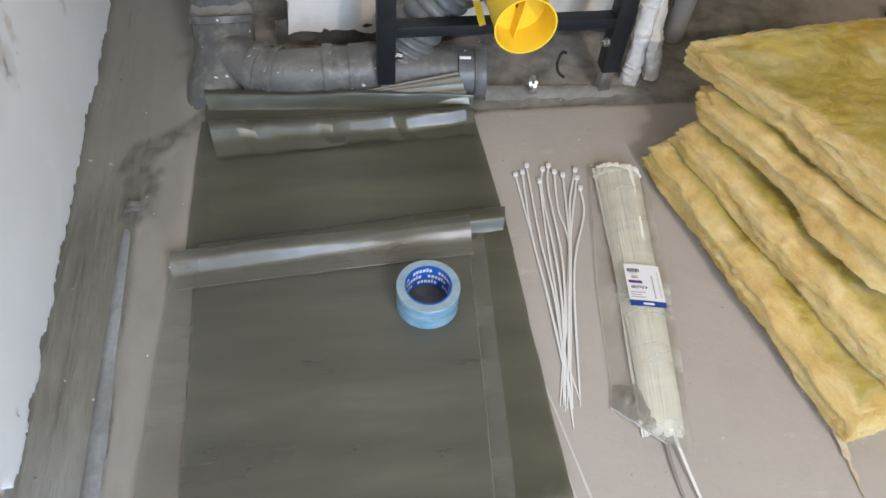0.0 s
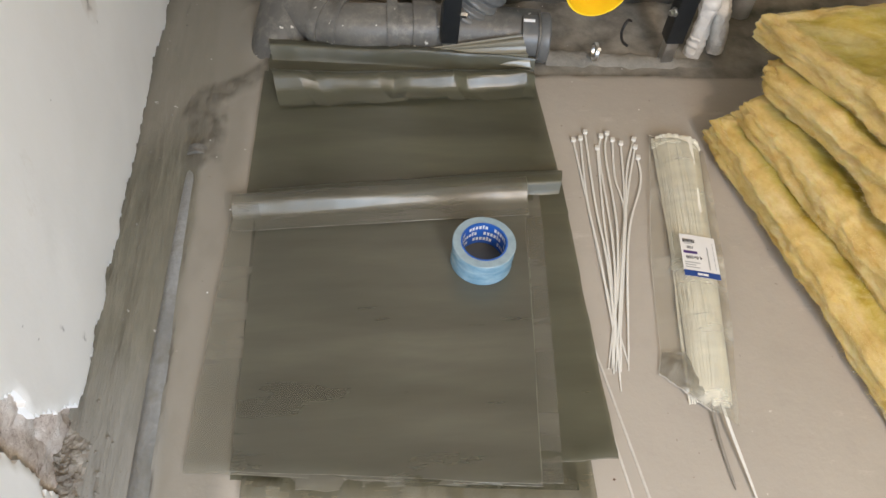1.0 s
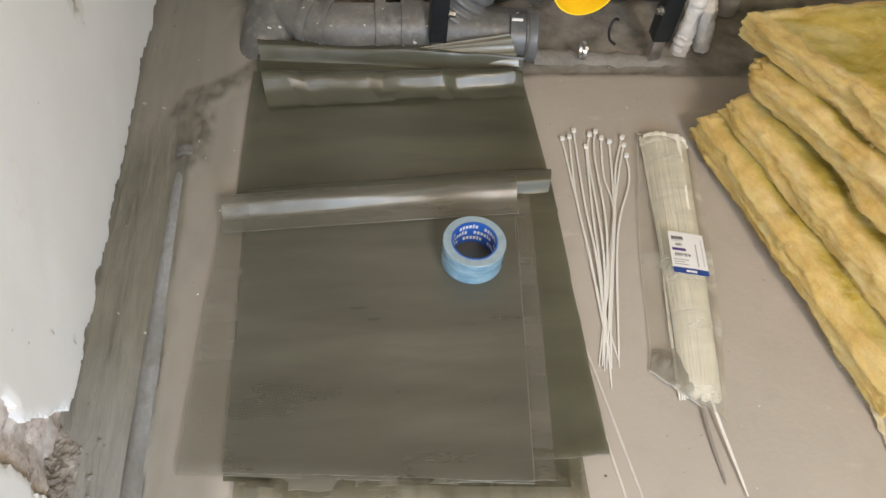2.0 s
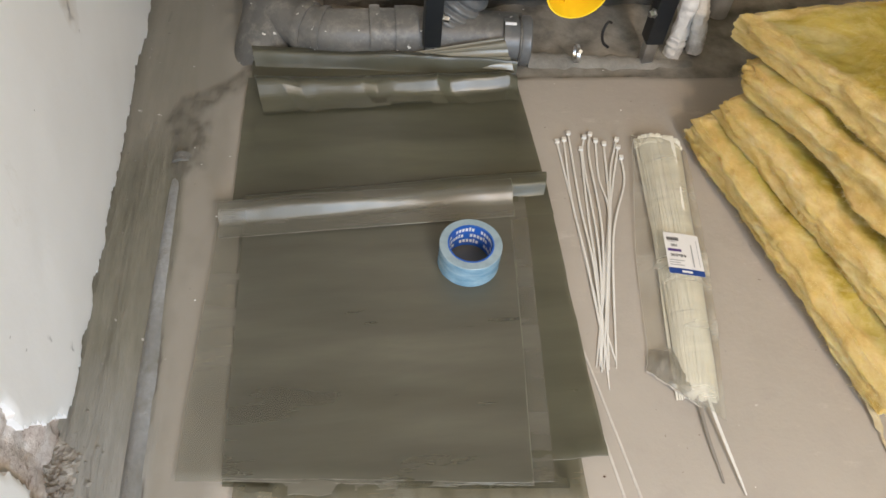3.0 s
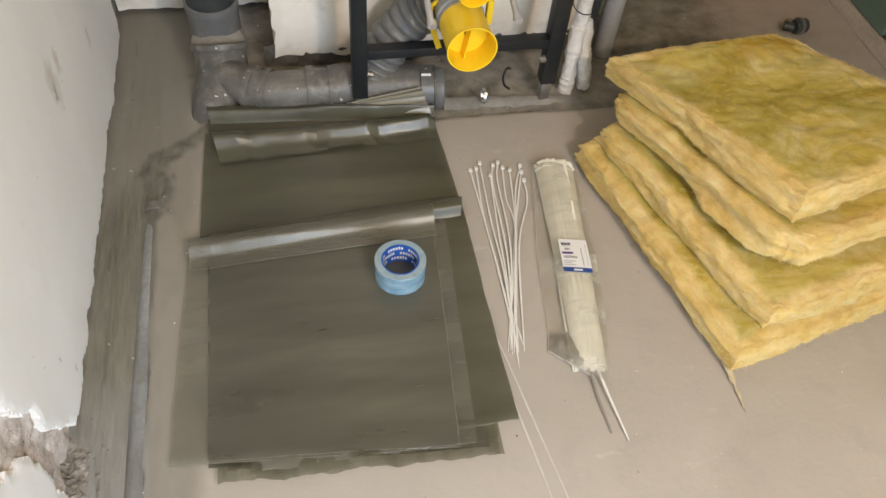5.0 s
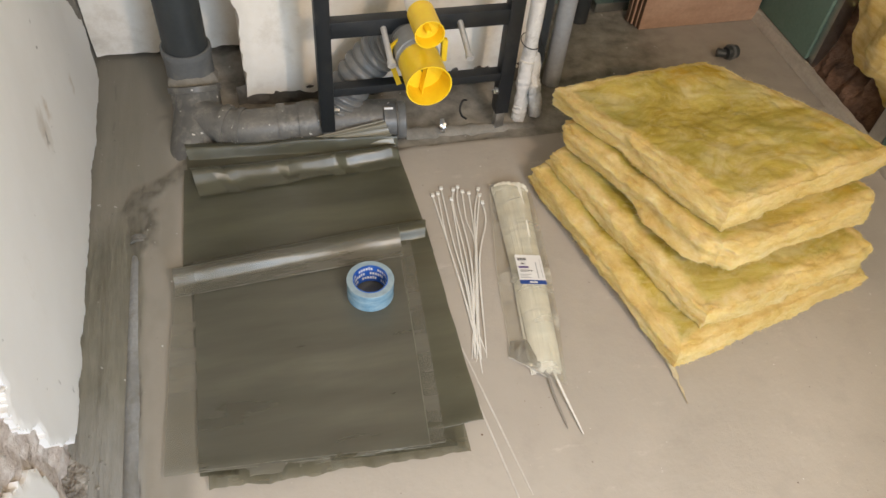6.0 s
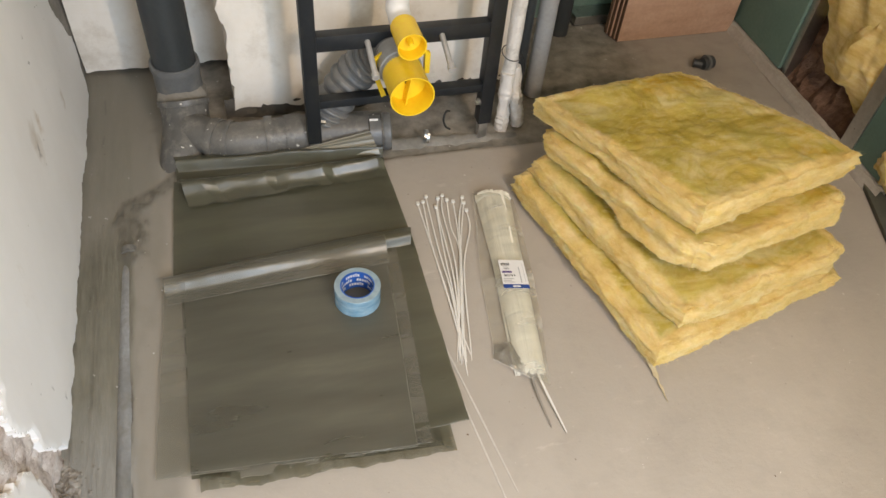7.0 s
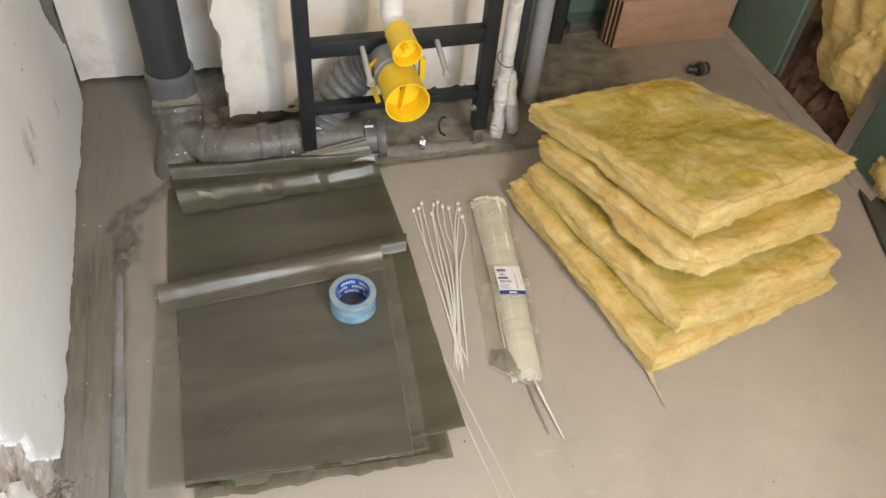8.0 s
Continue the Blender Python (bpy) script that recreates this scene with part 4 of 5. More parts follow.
# ---- glass wool ----
def wool_slab(front, left, right, back, label, seed, bulge=0.010, rough=1.0, lip=0.0, lift=0.0, rounded=0.004):
    """A slab from four corners (x, y, under, upper), with soft torn sides, a lumpy top and loose fibres."""
    nu, nv, nw = 96, 96, 14
    F, L, R, B = (Vector(c[:2]).to_3d() for c in (front, left, right, back))
    middle = (F + L + R + B) / 4

    def at(u, v, w):
        p = F.lerp(R, u).lerp(L.lerp(B, u), v)
        zb = lerp(lerp(front[2], right[2], u), lerp(left[2], back[2], u), v)
        zt = lerp(lerp(front[3], right[3], u), lerp(left[3], back[3], u), v)
        rim = min(u, 1 - u, v, 1 - v)
        soft = 1 - step(0, 0.060, rim)
        lump = 0.013 * fbm(p.x * 4.0 + seed, p.y * 4.0, seed, 3) + 0.0050 * fbm(p.x * 13, p.y * 13, seed, 6) + 0.0022 * fbm(p.x * 45, p.y * 45, seed, 4) + 0.005 * soft * fbm(p.x * 30, p.y * 30, seed + 2, 4)
        z = lerp(zb, zt, w)
        z += lump * w * rough * (1 - 0.4 * soft)
        z += (0.4 - w) * 0.006 * soft ** 3 + (1 - w) * lift * (1 - step(0.0, 0.07, u))
        z += -0.006 * (1 - w) * fbm(p.x * 9, p.y * 9, seed + 4) * (1 if zb > 0.03 else 0)
        out = (p - middle)
        out.z = 0
        belly = math.sqrt(max(0.0, 1 - (2 * w - 1) ** 2))
        torn = 0.007 * fbm(p.x * 6 + seed, p.y * 4, w * 0.8 + seed, 3) + 0.006 * fbm(p.x * 6, p.y * 6, w * 3.2 + seed, 5) + 0.0050 * fbm(p.x * 24, p.y * 24, w * 8 + seed, 5) + 0.0035 * fbm(p.x * 60, p.y * 60, w * 14 + seed, 4)
        torn -= rounded * ((1 - step(0, 0.11, min(u, 1 - u))) * (1 - step(0, 0.11, min(v, 1 - v)))) ** 1.3
        torn -= 0.0030 * math.exp(-((w - 0.52 - 0.12 * fbm(p.x * 4, p.y * 4, seed)) / 0.09) ** 2) * step(-0.25, 0.35, fbm(p.x * 5, p.y * 5, seed + 9))
        torn += lip * (1 - step(0.02, 0.04, u)) * step(0.04, 0.2, v) * (1 - step(0.34, 0.5, v)) * (1 - step(0.12, 0.4, w))
        p = p + out.normalized() * (soft * (bulge * (belly - 0.7) + torn * 1.2))
        p.z = max(z, 0.001 + 0.0015 * w)
        return p

    verts, skin, index, faces = [], [], {}, []

    def vert(i, j, k):
        if (i, j, k) not in index:
            index[i, j, k] = len(verts)
            # cells are finer towards the sides
            u, v = (0.5 - 0.5 * math.cos(math.pi * q) * (0.45 + 0.55 * abs(math.cos(math.pi * q))) for q in (i / nu, j / nv))
            verts.append(at(u, v, k / nw))
            skin.append(step(0.0, 0.14, min(u, 1 - u, v, 1 - v)) if k in (0, nw) else 0.0)
        return index[i, j, k]

    for i in range(nu):
        for j in range(nv):
            faces.append((vert(i, j, 0), vert(i, j + 1, 0), vert(i + 1, j + 1, 0), vert(i + 1, j, 0)))
            faces.append((vert(i, j, nw), vert(i + 1, j, nw), vert(i + 1, j + 1, nw), vert(i, j + 1, nw)))
    for k in range(nw):
        for i in range(nu):
            faces.append((vert(i, 0, k), vert(i + 1, 0, k), vert(i + 1, 0, k + 1), vert(i, 0, k + 1)))
            faces.append((vert(i + 1, nv, k), vert(i, nv, k), vert(i, nv, k + 1), vert(i + 1, nv, k + 1)))
        for j in range(nv):
            faces.append((vert(0, j + 1, k), vert(0, j, k), vert(0, j, k + 1), vert(0, j + 1, k + 1)))
            faces.append((vert(nu, j, k), vert(nu, j + 1, k), vert(nu, j + 1, k + 1), vert(nu, j, k + 1)))
    slab = thing("wool_slab", (middle.x, middle.y, min(front[2], left[2])), label, "insulation slab", "stack of insulation")
    base = place_of(slab)
    me = bpy.data.meshes.new("batt")
    me.from_pydata([v - base for v in verts], [], faces)
    me.materials.append(M_WOOL)
    me.attributes.new("skin", "FLOAT", "POINT").data.foreach_set("value", skin)
    me.shade_smooth()
    batt = new("batt", me)
    batt.parent = slab
    # loose fibres that stand out of the sides and rims
    rnd = random.Random(seed)
    fv, ff = [], []
    for _ in range(9000):
        side, f, w = rnd.choice("FFLLR"), rnd.random(), rnd.random()
        w = w if rnd.random() < 0.6 else (1.0 if rnd.random() < 0.6 else 0.0)
        u, v = {"F": (f, 0.0), "L": (0.0, f), "R": (1.0, f)}[side]
        p = at(u, v, w)
        out = (p - middle)
        out.z = 0
        along = Vector((-out.y, out.x, 0)).normalized()
        d = (out.normalized() * rnd.uniform(0.2, 1) + along * rnd.gauss(0, 0.8) + Vector((0, 0, rnd.gauss(0, 0.35)))).normalized()
        n, size = rnd.uniform(0.003, 0.011), rnd.uniform(0.00010, 0.00024)
        bendy = Vector((rnd.gauss(0, 1), rnd.gauss(0, 1), rnd.gauss(0, 1))) * 0.0012
        a = len(fv)
        q = p - out.normalized() * 0.002
        side_v = along * size
        fv += [q - side_v, q + side_v, q + d * n * 0.6 + bendy + side_v, q + d * n * 0.6 + bendy - side_v, q + d * n]
        ff += [(a, a + 1, a + 2, a + 3), (a + 3, a + 2, a + 4)]
    for v in fv:
        v.z = max(v.z, 0.0008)
    me = bpy.data.meshes.new("loose_fibres")
    me.from_pydata([v - base for v in fv], [], ff)
    me.materials.append(M_FIBRE)
    fibres = new("loose_fibres", me)
    fibres.parent = slab
    tagged(fibres, "fine torn glass fibres", kind="stuff")
    return slab


wool_slab((0.440, 0.070, 0.0, 0.062), (0.322, 0.645, 0.0, 0.068), (0.975, 0.185, 0.0, 0.050), (0.86, 0.76, 0.0, 0.06), "yellow glass wool slab lying on the floor", 11, lift=0.009)
wool_slab((0.503, 0.110, 0.057, 0.122), (0.362, 0.645, 0.060, 0.108), (0.965, 0.200, 0.054, 0.125), (0.84, 0.74, 0.062, 0.115), "amber glass wool slab, second from the floor", 23, rounded=0.008)
wool_slab((0.536, 0.180, 0.150, 0.222), (0.386, 0.690, 0.108, 0.158), (0.975, 0.258, 0.150, 0.222), (0.83, 0.76, 0.118, 0.172), "pale yellow glass wool slab overhanging the ones below", 37, lip=0.016, rounded=0.022)
wool_slab((0.555, 0.232, 0.218, 0.285), (0.402, 0.752, 0.152, 0.214), (1.012, 0.328, 0.222, 0.285), (0.80, 0.765, 0.172, 0.240), "yellow glass wool slab on top of the stack", 41, rough=1.25)


def wool_tail():
    """A thin torn tongue of facing that trails from the lowest slab."""
    def at(u, v):
        p = Vector((0.445, 0.105, 0.010)).lerp(Vector((0.438, -0.008, 0.002)), v)
        p.x += (u - 0.5) * lerp(0.024, 0.0008, v ** 0.5) + 0.004 * fbm(v * 6, u, 2)
        p.z += 0.006 * (1 - v) * math.sin(math.pi * u) + 0.0015 * fbm(u * 4, v * 9, 3)
        p.z = max(p.z, 0.0012)
        return p
    return solo("wool_shred", grid(8, 30, at), M_SHRED, "thin torn shred of glass wool trailing on the floor", "insulation scrap")


wool_tail()


def wool_clump(c, size, seed, label):
    bm = bmesh.new()
    bmesh.ops.create_icosphere(bm, subdivisions=5, radius=1)
    for v in bm.verts:
        n = v.co.normalized()
        r = 1.05 + 0.30 * fbm(n.x * 1.3 + seed, n.y * 1.3, n.z * 1.3, 2) - 0.30 * abs(fbm(n.x * 1.7, n.y * 1.7 + seed, n.z * 1.7, 2)) + 0.04 * fbm(n.x * 6, n.y * 6 + seed, n.z * 6, 5)
        v.co = Vector((c[0] + n.x * size[0] * r, c[1] + n.y * size[1] * r, c[2] + n.z * size[2] * r))
    return solo("wool_tuft", bm, M_WOOL, label, "insulation", "wool stuffed in the wall")


wool_clump((1.372, 0.80, 0.40), (0.07, 0.165, 0.27), 3, "yellow glass wool stuffed into the open wall cavity")
wool_clump((1.345, 0.70, 0.27), (0.055, 0.10, 0.14), 8, "yellow glass wool bulging out of the wall cavity")
wool_clump((1.330, 0.44, 0.10), (0.055, 0.085, 0.09), 5, "loose yellow glass wool on the floor by the wall")


# ---- drain: stack, branch and buried pipe ----
def drain():
    d = thing("drain_pipe", (-0.44, 1.05, 0), "grey plastic soil stack and floor branch smeared with mortar", "drain pipe")
    stack = part("stack_pipe", sweep([(-0.444, 1.10, 0.10), (-0.444, 1.10, 2.55)], 0.053, 40), M_PVC_DARK, d, "charcoal upright soil pipe")
    part("socket", lathe([(0.052, 0.175), (0.056, 0.178), (0.0605, 0.176), (0.0615, 0.165), (0.0605, 0.156), (0.0585, 0.15), (0.0585, 0.085), (0.054, 0.08)], (-0.444, 1.10, 0), (0, 0, 1), 44), M_PVC, stack, "grey socket ring")
    lump = lathe([(0.050, 0.112), (0.057, 0.106), (0.062, 0.095), (0.064, 0.082), (0.061, 0.070), (0.052, 0.060)], (-0.442, 1.07, 0), (0, 0.25, 1), 60)
    for v in lump.verts:
        v.co += (v.co - Vector((-0.442, 1.09, 0.085))).normalized() * 0.006 * fbm(v.co.x * 40, v.co.y * 40, v.co.z * 40, 4)
    part("joint_mortar", lump, M_MORTAR, d, "lump of mortar round the joint")
    tee = part("tee", sweep(bend([(-0.44, 1.055, 0.075), (-0.44, 1.035, 0.055), (-0.442, 1.0, 0.03), (-0.462, 0.94, 0.0), (-0.478, 0.90, -0.035)], 6), [0.060] * 12 + [0.060 - 0.001 * k for k in range(13)], 36), M_PVC_DUSTY, d, "grey branch fitting caked with mortar")
    part("rim", lathe([(0.060, -0.006), (0.065, -0.005), (0.065, 0.008), (0.058, 0.010)], (-0.44, 1.054, 0.078), (0, 0.55, 0.85), 40), M_PVC_DUSTY, tee)
    branch = part("branch_pipe", sweep(bend([(-0.45, 1.0, 0.042), (-0.415, 0.972, 0.043), (-0.37, 0.938, 0.043), (-0.31, 0.921, 0.042), (-0.15, 0.922, 0.042), (0.05, 0.908, 0.040)], 6), 0.0465, 36), M_PVC_DUSTY, d, "grey floor pipe with paint splashes")
    for x, y, r, w in ((-0.372, 0.940, 0.0515, 0.010), (-0.340, 0.927, 0.0495, 0.006), (-0.240, 0.922, 0.0520, 0.010), (-0.178, 0.922, 0.0505, 0.022)):
        part("coupling_ring", lathe([(0.044, -w), (r, -w), (r + 0.001, 0), (r, w), (0.044, w)], (x, y, 0.0425), (1, -0.02 if x > -0.3 else -0.62 if x < -0.36 else -0.4, 0), 40), M_PVC_DUSTY, branch)
    part("rubber_sleeve", lathe([(0.046, -0.012), (0.0525, -0.010), (0.0525, 0.010), (0.046, 0.012)], (-0.128, 0.921, 0.042), (1, -0.06, 0), 36), M_BLACK, branch, "black rubber sleeve")
    end = part("end_socket", lathe([(0.030, -0.03), (0.044, -0.03), (0.0445, 0.004), (0.0475, 0.006), (0.049, 0.012), (0.049, 0.022), (0.046, 0.025), (0.030, 0.025), (0.029, 0.012), (0.0, 0.012)], (0.042, 0.890, 0.044), (1, -0.10, 0), 44), M_PVC, d, "grey end socket with a seal")
    part("seal", lathe([(0.046, 0.0), (0.0482, 0.002), (0.0482, 0.004), (0.046, 0.006)], (0.042, 0.890, 0.044), (1, -0.10, 0), 44), M_PVC_DUSTY, end)
    part("sticker", sweep([(0.012, 0.884, 0.0895), (0.034, 0.882, 0.0893)], 0.0028, 6, flat=0.3), M_PAPER, end, "white sticker strip")
    # corrugated connector from the frame's outlet down to the branch
    path = bend([(0.070, 0.845, 0.292), (0.062, 0.885, 0.285), (0.030, 0.925, 0.245), (-0.020, 0.945, 0.185), (-0.070, 0.945, 0.110), (-0.10, 0.938, 0.06)], 18)
    part("flexible_connector", sweep(path, [(0.045, 0.0505, 0.0525, 0.0525, 0.0505, 0.045)[k % 6] for k in range(len(path))], 36), M_PVC, d, "grey corrugated connector")
    part("buried_run", sweep(bend([(0.07, 0.885, -0.006), (0.16, 0.878, -0.008), (0.30, 0.875, -0.014), (0.42, 0.87, -0.024)], 8), [0.020 + 0.006 * fbm(k * 0.8, 3, 1) for k in range(25)], 28), M_MORTAR, d, "mortar-covered pipe run")
    clip = part("pipe_clip", lathe([(0.0155, -0.0035), (0.0185, -0.0035), (0.0185, 0.0035), (0.0155, 0.0035)], (0.160, 0.856, 0.036), (1, -0.05, 0), 32), M_ZINC, d, "steel pipe clip")
    part("clip_bolt", lathe([(0.0, 0.008), (0.004, 0.008), (0.004, -0.002)], (0.160, 0.844, 0.050), (0, -0.7, 0.7), 12), M_ZINC, clip)
    return d


drain()

buried = thing("floor_pipe", (-0.598, -0.1, -0.01), "thin grey pipe half buried in the mortar strip", "pipe")
part("pipe", sweep([(-0.602, -1.4, -0.0130), (-0.600, 0.1, -0.0138), (-0.598, 0.40, -0.0180), (-0.594, 0.63, -0.0195)], 0.0175, 24), M_SMEAR_SHEEN, buried)
part("collar", lathe([(0.014, -0.012), (0.0195, -0.011), (0.0195, -0.005), (0.0175, -0.003), (0.0195, 0.0), (0.0195, 0.007), (0.014, 0.009)], (-0.590, 0.635, -0.0075), (0.05, 1, 0), 30), M_PVC_DUSTY, buried, "ribbed grey collar")


# ---- toilet frame ----
def toilet_frame():
    f = thing("toilet_frame", (0.094, 0.87, 0), "black steel toilet mounting frame with yellow plugs", "mounting frame")
    for x0, x1 in ((-0.149, -0.115), (0.301, 0.337)):
        leg = part("leg", box(x0, x1, 0.859, 0.895, 0.052, 1.12, 0.003), M_FRAME, f)
        xm = (x0 + x1) / 2
        part("foot", box(xm - 0.012, xm + 0.012, 0.864, 0.888, -0.004, 0.056, 0.002), M_ZINC, leg, "galvanised foot")
        inner = x1 if x0 < 0 else x0
        sgn = 1 if x0 < 0 else -1
        part("clamp_bolt", lathe([(0.0, 0.014), (0.0055, 0.014), (0.0065, 0.011), (0.0065, 0.004), (0.0095, 0.004), (0.0095, 0.0)], (inner, 0.868, 0.115 if sgn > 0 else 0.122), (sgn, -0.4, 0), 6), M_ZINC, leg, "zinc bolt")
    part("crossbar", box(-0.116, 0.302, 0.862, 0.892, 0.315, 0.355, 0.002), M_FRAME, f, "upper black crossbar")
    part("crossbar", box(-0.116, 0.302, 0.862, 0.892, 0.156, 0.178, 0.002), M_FRAME, f, "lower black crossbar")
    part("crossbar", box(-0.116, 0.302, 0.862, 0.892, 1.08, 1.12, 0.002), M_FRAME, f)
    for x in (0.003, 0.182):
        rod = part("threaded_rod", sweep([(x, 0.865, 0.333), (x, 0.768, 0.300)], 0.0068, 16), M_ROD, f, "zinc threaded rod")
        part("sleeve", lathe([(0.003, 0.0), (0.0095, 0.0), (0.0095, 0.012), (0.006, 0.014)], (x, 0.766, 0.2995), (0, 0.947, 0.322), 20), M_ROD, rod)
    # flush pipe and its plug
    part("flush_pipe", sweep(bend([(0.072, 0.80, 0.402), (0.071, 0.835, 0.404), (0.070, 0.855, 0.425), (0.070, 0.858, 0.47), (0.070, 0.858, 1.09)], 6), 0.0265, 32), M_WHITE, f, "white flush pipe")
    plug = part("flush_plug", lathe([(0.0265, 0.085), (0.030, 0.083), (0.0305, 0.01), (0.0325, 0.0), (0.0305, 0.0), (0.0285, 0.006), (0.0278, 0.030), (0.004, 0.032)], (0.072, 0.722, 0.399), (0, 1, 0.02), 44), M_YELLOW, f, "small yellow protective plug")
    part("knob", lathe([(0.0075, 0.033), (0.0072, 0.012), (0.0050, 0.008), (0.0, 0.0075)], (0.072, 0.722, 0.399), (0, 1, 0.02), 20), M_YELLOW, plug)
    # drain outlet and its plug
    o = (0.067, 0.684, 0.298)
    part("outlet_pipe", lathe([(0.047, 0.17), (0.0475, 0.12), (0.0500, 0.118), (0.0500, 0.108), (0.0475, 0.106), (0.047, 0.09)], o, (0, 1, 0), 40), M_PVC_LIGHT, f, "grey outlet pipe")
    big = part("outlet_plug", lathe([(0.0470, 0.105), (0.0475, 0.02), (0.0480, 0.010), (0.0505, 0.0), (0.0480, 0.0), (0.0455, 0.012), (0.0445, 0.055), (0.004, 0.057)], o, (0, 1, 0), 56), M_YELLOW, f, "large yellow protective plug")
    fin = box(-0.0010, 0.0010, 0.030, 0.056, -0.043, 0.043)
    bmesh.ops.transform(fin, matrix=Matrix.Translation(o) @ Matrix.Rotation(radians(9), 4, "Y"), verts=fin.verts[:])
    part("fin", fin, M_YELLOW, big)
    # yellow clamp round the outlet
    clamp = bend([(0.011, 0.832, 0.292), (0.018, 0.830, 0.308), (0.040, 0.828, 0.326), (0.072, 0.828, 0.334), (0.112, 0.828, 0.326), (0.134, 0.830, 0.312), (0.139, 0.832, 0.296)], 5)
    part("clamp", sweep(clamp, 0.0075, 8, flat=0.7), M_YELLOW, f, "yellow pipe clamp")
    part("clamp_side", sweep([(0.010, 0.832, 0.308), (0.013, 0.830, 0.27), (0.034, 0.828, 0.205)], 0.0085, 4), M_YELLOW, f, smooth=False)
    part("clamp_side", box(0.132, 0.146, 0.824, 0.840, 0.256, 0.312, 0.003), M_YELLOW, f)
    return f


toilet_frame()

solo("wire_loop", sweep(bend([(0.226, 0.885, 0.088), (0.212, 0.87, 0.10), (0.204, 0.862, 0.082), (0.210, 0.860, 0.060), (0.224, 0.862, 0.046)], 6), 0.0028, 10), M_BLACK, "short black wire loop on the mortar", "wire")


# ---- pipes beside the frame ----
def sleeved_pipes():
    s = thing("sleeved_pipes", (0.40, 0.92, 0), "two water pipes wrapped in white foam sleeves", "pipe")
    for k, pts in enumerate(([(0.398, 0.925, 2.5), (0.396, 0.925, 0.30), (0.392, 0.918, 0.16), (0.388, 0.905, 0.06), (0.386, 0.900, -0.01)], [(0.405, 0.942, 2.5), (0.404, 0.942, 0.30), (0.412, 0.932, 0.17), (0.424, 0.915, 0.07), (0.436, 0.905, 0.0)])):
        line = bend(pts, 24)
        sleeve = sweep(line, [0.0175 + 0.0030 * fbm(i * 0.35, k * 5, 1) for i in range(len(line))], 20)
        for v in sleeve.verts:
            q = v.co
            v.co = q + Vector((fbm(q.x * 60, q.y * 60, q.z * 22, 3), fbm(q.x * 60 + 9, q.y * 60, q.z * 22, 3), 0)) * 0.0045
        part("foam_sleeve", sleeve, M_FOAM, s)
    ring = [(0.400 + 0.026 * math.cos(a), 0.934 + 0.030 * math.sin(a), 0.215 + 0.006 * math.sin(a)) for a in np.linspace(0, 2 * math.pi, 22)]
    part("binding_wire", sweep(ring + [(0.43, 0.91, 0.20), (0.432, 0.905, 0.17)], 0.0013, 6), M_BLACK, s, "thin black binding wire")
    return s


sleeved_pipes()
riser = thing("riser_pipe", (0.53, 1.04, 0), "light grey plastic riser pipe standing by the wall", "pipe")
part("pipe", sweep([(0.533, 1.04, -0.005), (0.530, 1.04, 2.55)], 0.0255, 28), M_PVC_LIGHT, riser)
riser = thing("riser_pipe", (0.475, 1.05, 0), "dark grey riser pipe in shade by the wall", "pipe")
part("pipe", sweep([(0.476, 1.03, -0.005), (0.474, 1.03, 2.55)], 0.014, 20), M_PVC_DARK, riser)
riser = thing("riser_pipe", (0.72, 1.33, 0), "dark riser pipe in the far corner", "pipe")
part("pipe", sweep([(0.735, 1.34, -0.005), (0.735, 1.34, 2.55)], 0.030, 24), M_PVC_DARK, riser)

# ---- boards, floor outlet ----
boards = []
for k, (x0, x1, y0, h) in enumerate(((0.905, 1.322, 1.248, 0.163), (0.900, 1.325, 1.2648, 0.42), (0.893, 1.30, 1.2816, 0.43), (0.889, 1.31, 1.2984, 0.40))):
    b = thing("board", ((x0 + x1) / 2, y0 + 0.008, 0), ("pinkish fibreboard strip standing on edge" if k == 0 else "brown fibreboard sheet standing in a stack"), "board", "stack of boards")
    part("sheet", box(x0, x1, y0, y0 + 0.016, 0, h, 0.0012), M_BOARD, b)
    part("raw_edge", box(x0 - 0.002, x0, y0 + 0.0005, y0 + 0.0155, 0.001, h - 0.001), M_BOARD_EDGE, b, "dark raw board edge")

plank = thing("board_offcut", (1.235, 0.36, 0), "grey-green board offcut lying along the wall, its colour darkened for shade", "board")
cut = box(-0.0, 0.075, -0.30, 0.17, 0.0, 0.0125, 0.001)
bmesh.ops.transform(cut, matrix=Matrix.Translation((1.232, 0.36, 0.002)) @ Matrix.Rotation(radians(-21), 4, "Z"), verts=cut.verts[:])
part("sheet", cut, M_OLIVE_SHADED, plank)

OUT = Vector((0.012, -0.028, 0))
outlet = thing("floor_outlet", (1.11, 1.06, 0), "small dark grey pipe stub lying on the floor", "pipe fitting")
part("stub", lathe([(0.0, 0.0), (0.018, 0.0), (0.020, 0.004), (0.020, 0.036), (0.016, 0.040), (0.0, 0.038)], Vector((1.092, 1.085, 0.022)) + OUT, (1, 0.15, 0), 28), M_PVC_DARK, outlet)
part("collar", lathe([(0.018, 0.0), (0.024, 0.0), (0.024, 0.008), (0.018, 0.008)], Vector((1.105, 1.088, 0.022)) + OUT, (1, 0.15, 0), 28), M_PVC, outlet)
part("spout", sweep([Vector((1.092, 1.085, 0.020)) + OUT, Vector((1.068, 1.098, 0.020)) + OUT], [0.012, 0.014], 20), M_PVC_DARK, outlet)


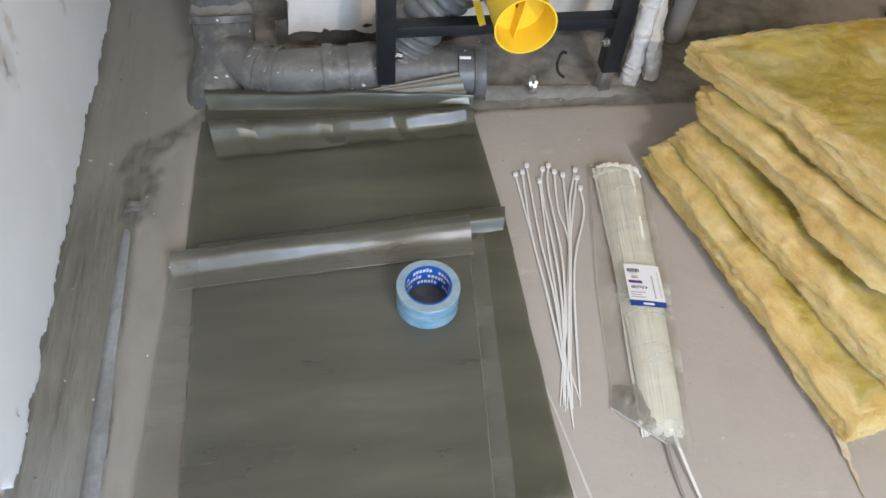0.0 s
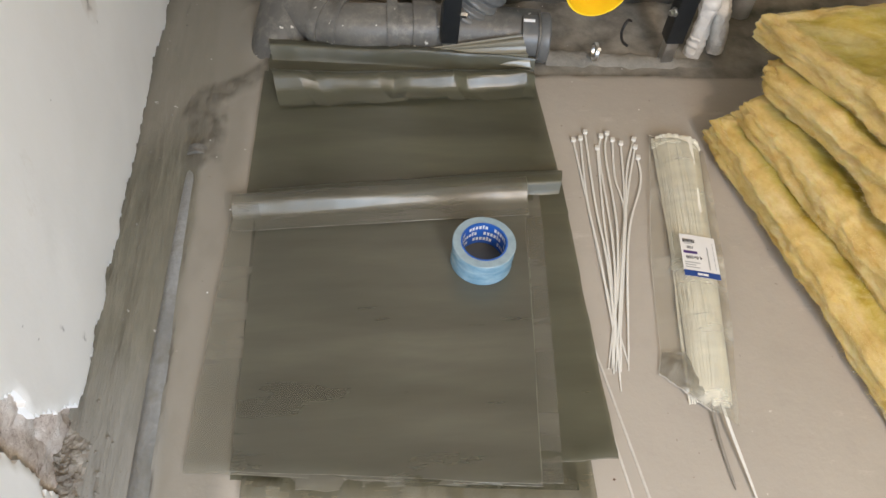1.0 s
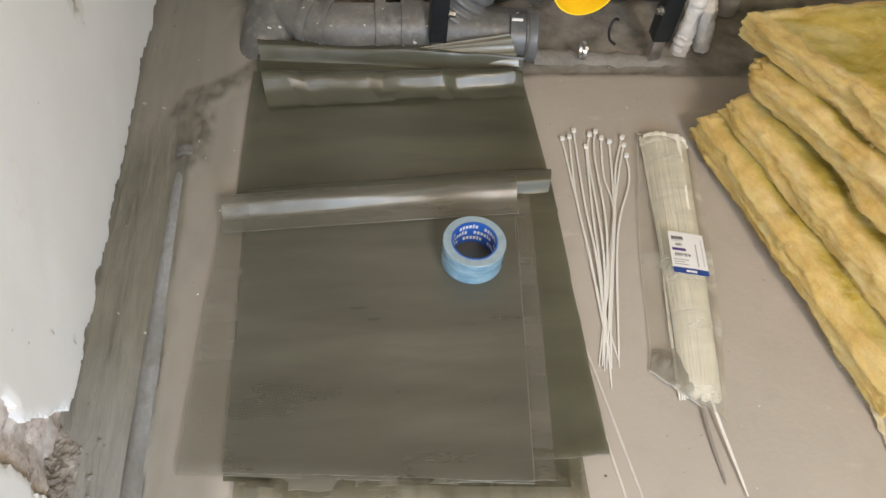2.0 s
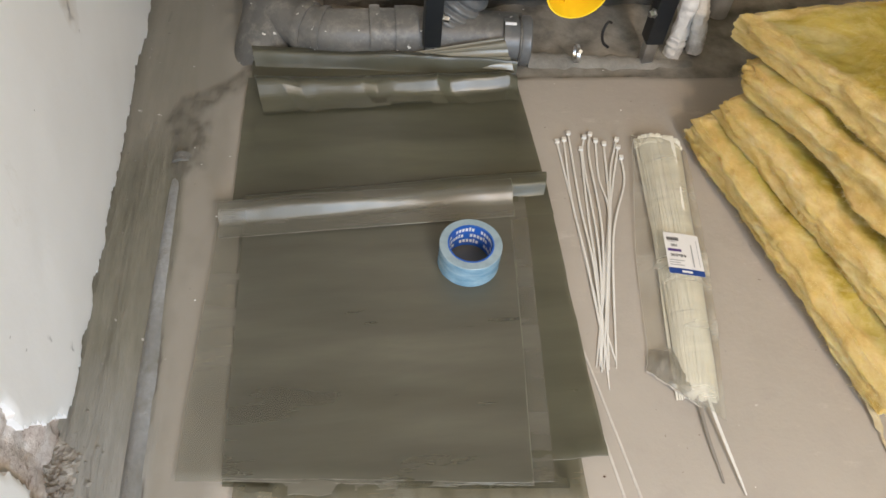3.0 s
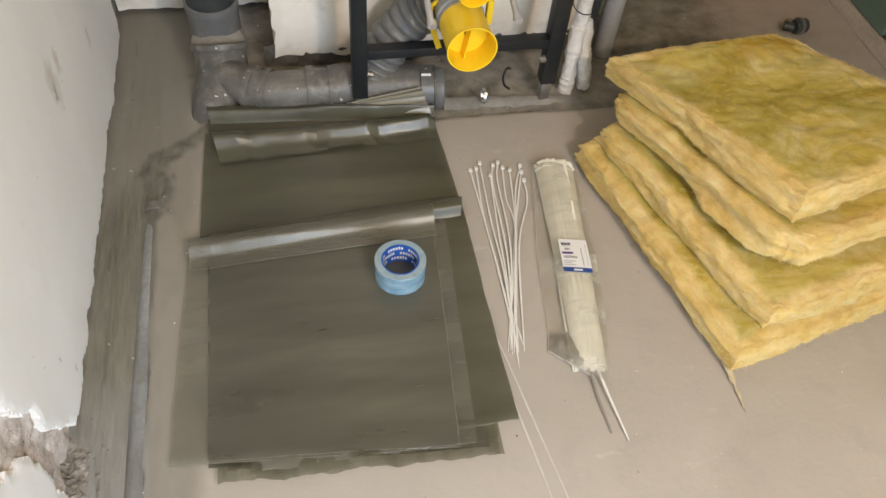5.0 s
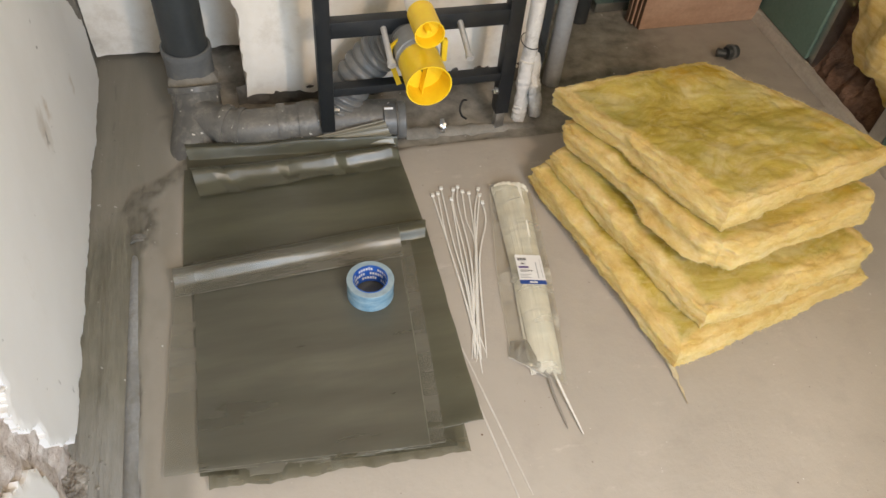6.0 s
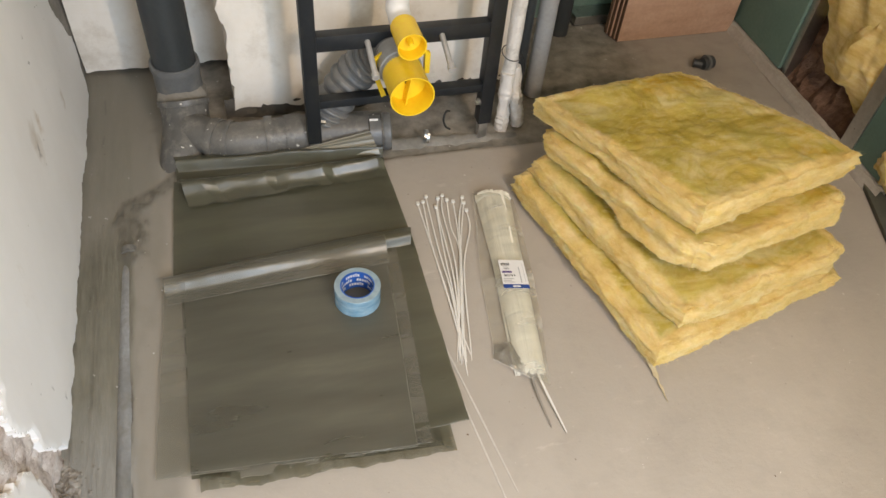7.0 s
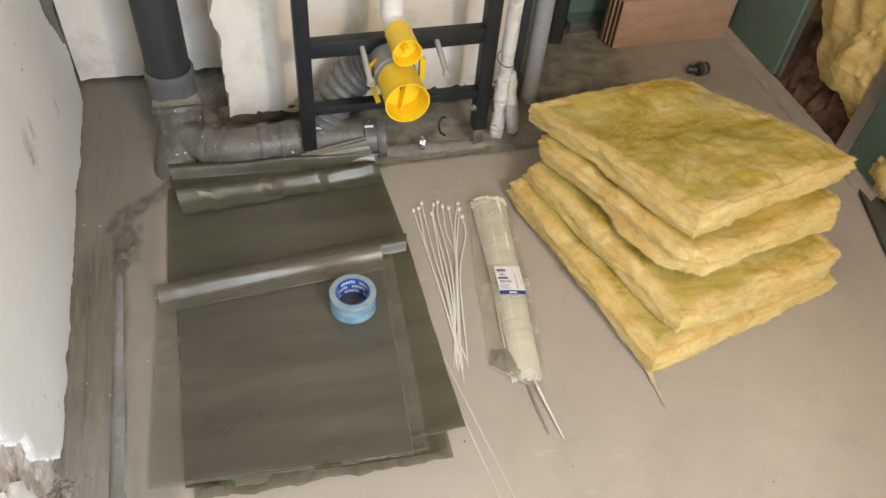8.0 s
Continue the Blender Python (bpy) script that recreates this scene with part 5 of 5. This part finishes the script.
# ---- crumbs and rubble ----
def crumbs(name, count, zone, size, mat, label, seed):
    rnd = random.Random(seed)
    verts, faces = [], []
    for _ in range(count):
        x, y = zone(rnd)
        s = size * (0.4 + 1.6 * rnd.random() ** 3)
        z = floor_height(x, y) + 0.3 * s
        base = len(verts)
        a = rnd.random() * 6.28
        for dx, dy, dz in ((1, 0, 0), (0, 1, 0), (-1, 0, 0), (0, -1, 0), (0, 0, 1), (0, 0, -1)):
            q = 0.6 + 0.7 * rnd.random()
            verts.append((x + s * q * (dx * math.cos(a) - dy * math.sin(a)), y + s * q * (dx * math.sin(a) + dy * math.cos(a)), z + s * 0.7 * q * dz))
        faces += [(base + i, base + j, base + k) for i, j, k in ((0, 1, 4), (1, 2, 4), (2, 3, 4), (3, 0, 4), (1, 0, 5), (2, 1, 5), (3, 2, 5), (0, 3, 5))]
    me = bpy.data.meshes.new(name)
    me.from_pydata(verts, [], faces)
    me.materials.append(mat)
    return tagged(new(name, me), label, "rubble", kind="stuff")


crumbs("mortar_crumbs", 110, lambda r: (-0.685 + abs(r.gauss(0, 0.018)), r.uniform(-0.2, 1.25)), 0.0014, M_MORTAR, "grey mortar crumbs along the wall", 1)
crumbs("rubble", 70, lambda r: (-0.69 + abs(r.gauss(0, 0.028)), r.gauss(0.06, 0.05)), 0.0027, M_MORTAR, "broken mortar rubble under the damaged plaster", 2)
crumbs("plaster_crumbs", 130, lambda r: (r.uniform(-0.68, 1.2), r.uniform(-0.3, 1.3)), 0.0011, M_PLASTER, "white plaster crumbs on the floor", 3)
crumbs("dark_specks", 16, lambda r: (r.uniform(0.0, 1.2), r.uniform(-0.3, 0.8)), 0.0011, M_BOARD_EDGE, "dark specks of dirt on the floor", 4)


def mortar_heap():
    """A crumbly bank of broken mortar against the foot of the damaged plaster."""
    def at(u, v):
        x, y = lerp(-0.712, -0.630, u), lerp(-0.06, 0.17, v)
        h = 0.018 * math.exp(-((x + 0.705) / 0.026) ** 2 - ((y - 0.06) / 0.055) ** 2)
        h *= 0.45 + 1.1 * abs(fbm(x * 60, y * 60, 3, 5))
        e = noise.voronoi(Vector((x * 70, y * 70, 1)))[0]
        h += 0.003 * (e[1] - e[0]) * math.exp(-((x + 0.695) / 0.035) ** 2 - ((y - 0.075) / 0.065) ** 2)
        return Vector((x, y, floor_height(x, y) - 0.0025 + h))
    return solo("mortar_heap", grid(44, 90, at), M_CRUMBLE, "crumbled brown mortar heaped at the foot of the wall", "rubble", kind="stuff", smooth=False)


mortar_heap()
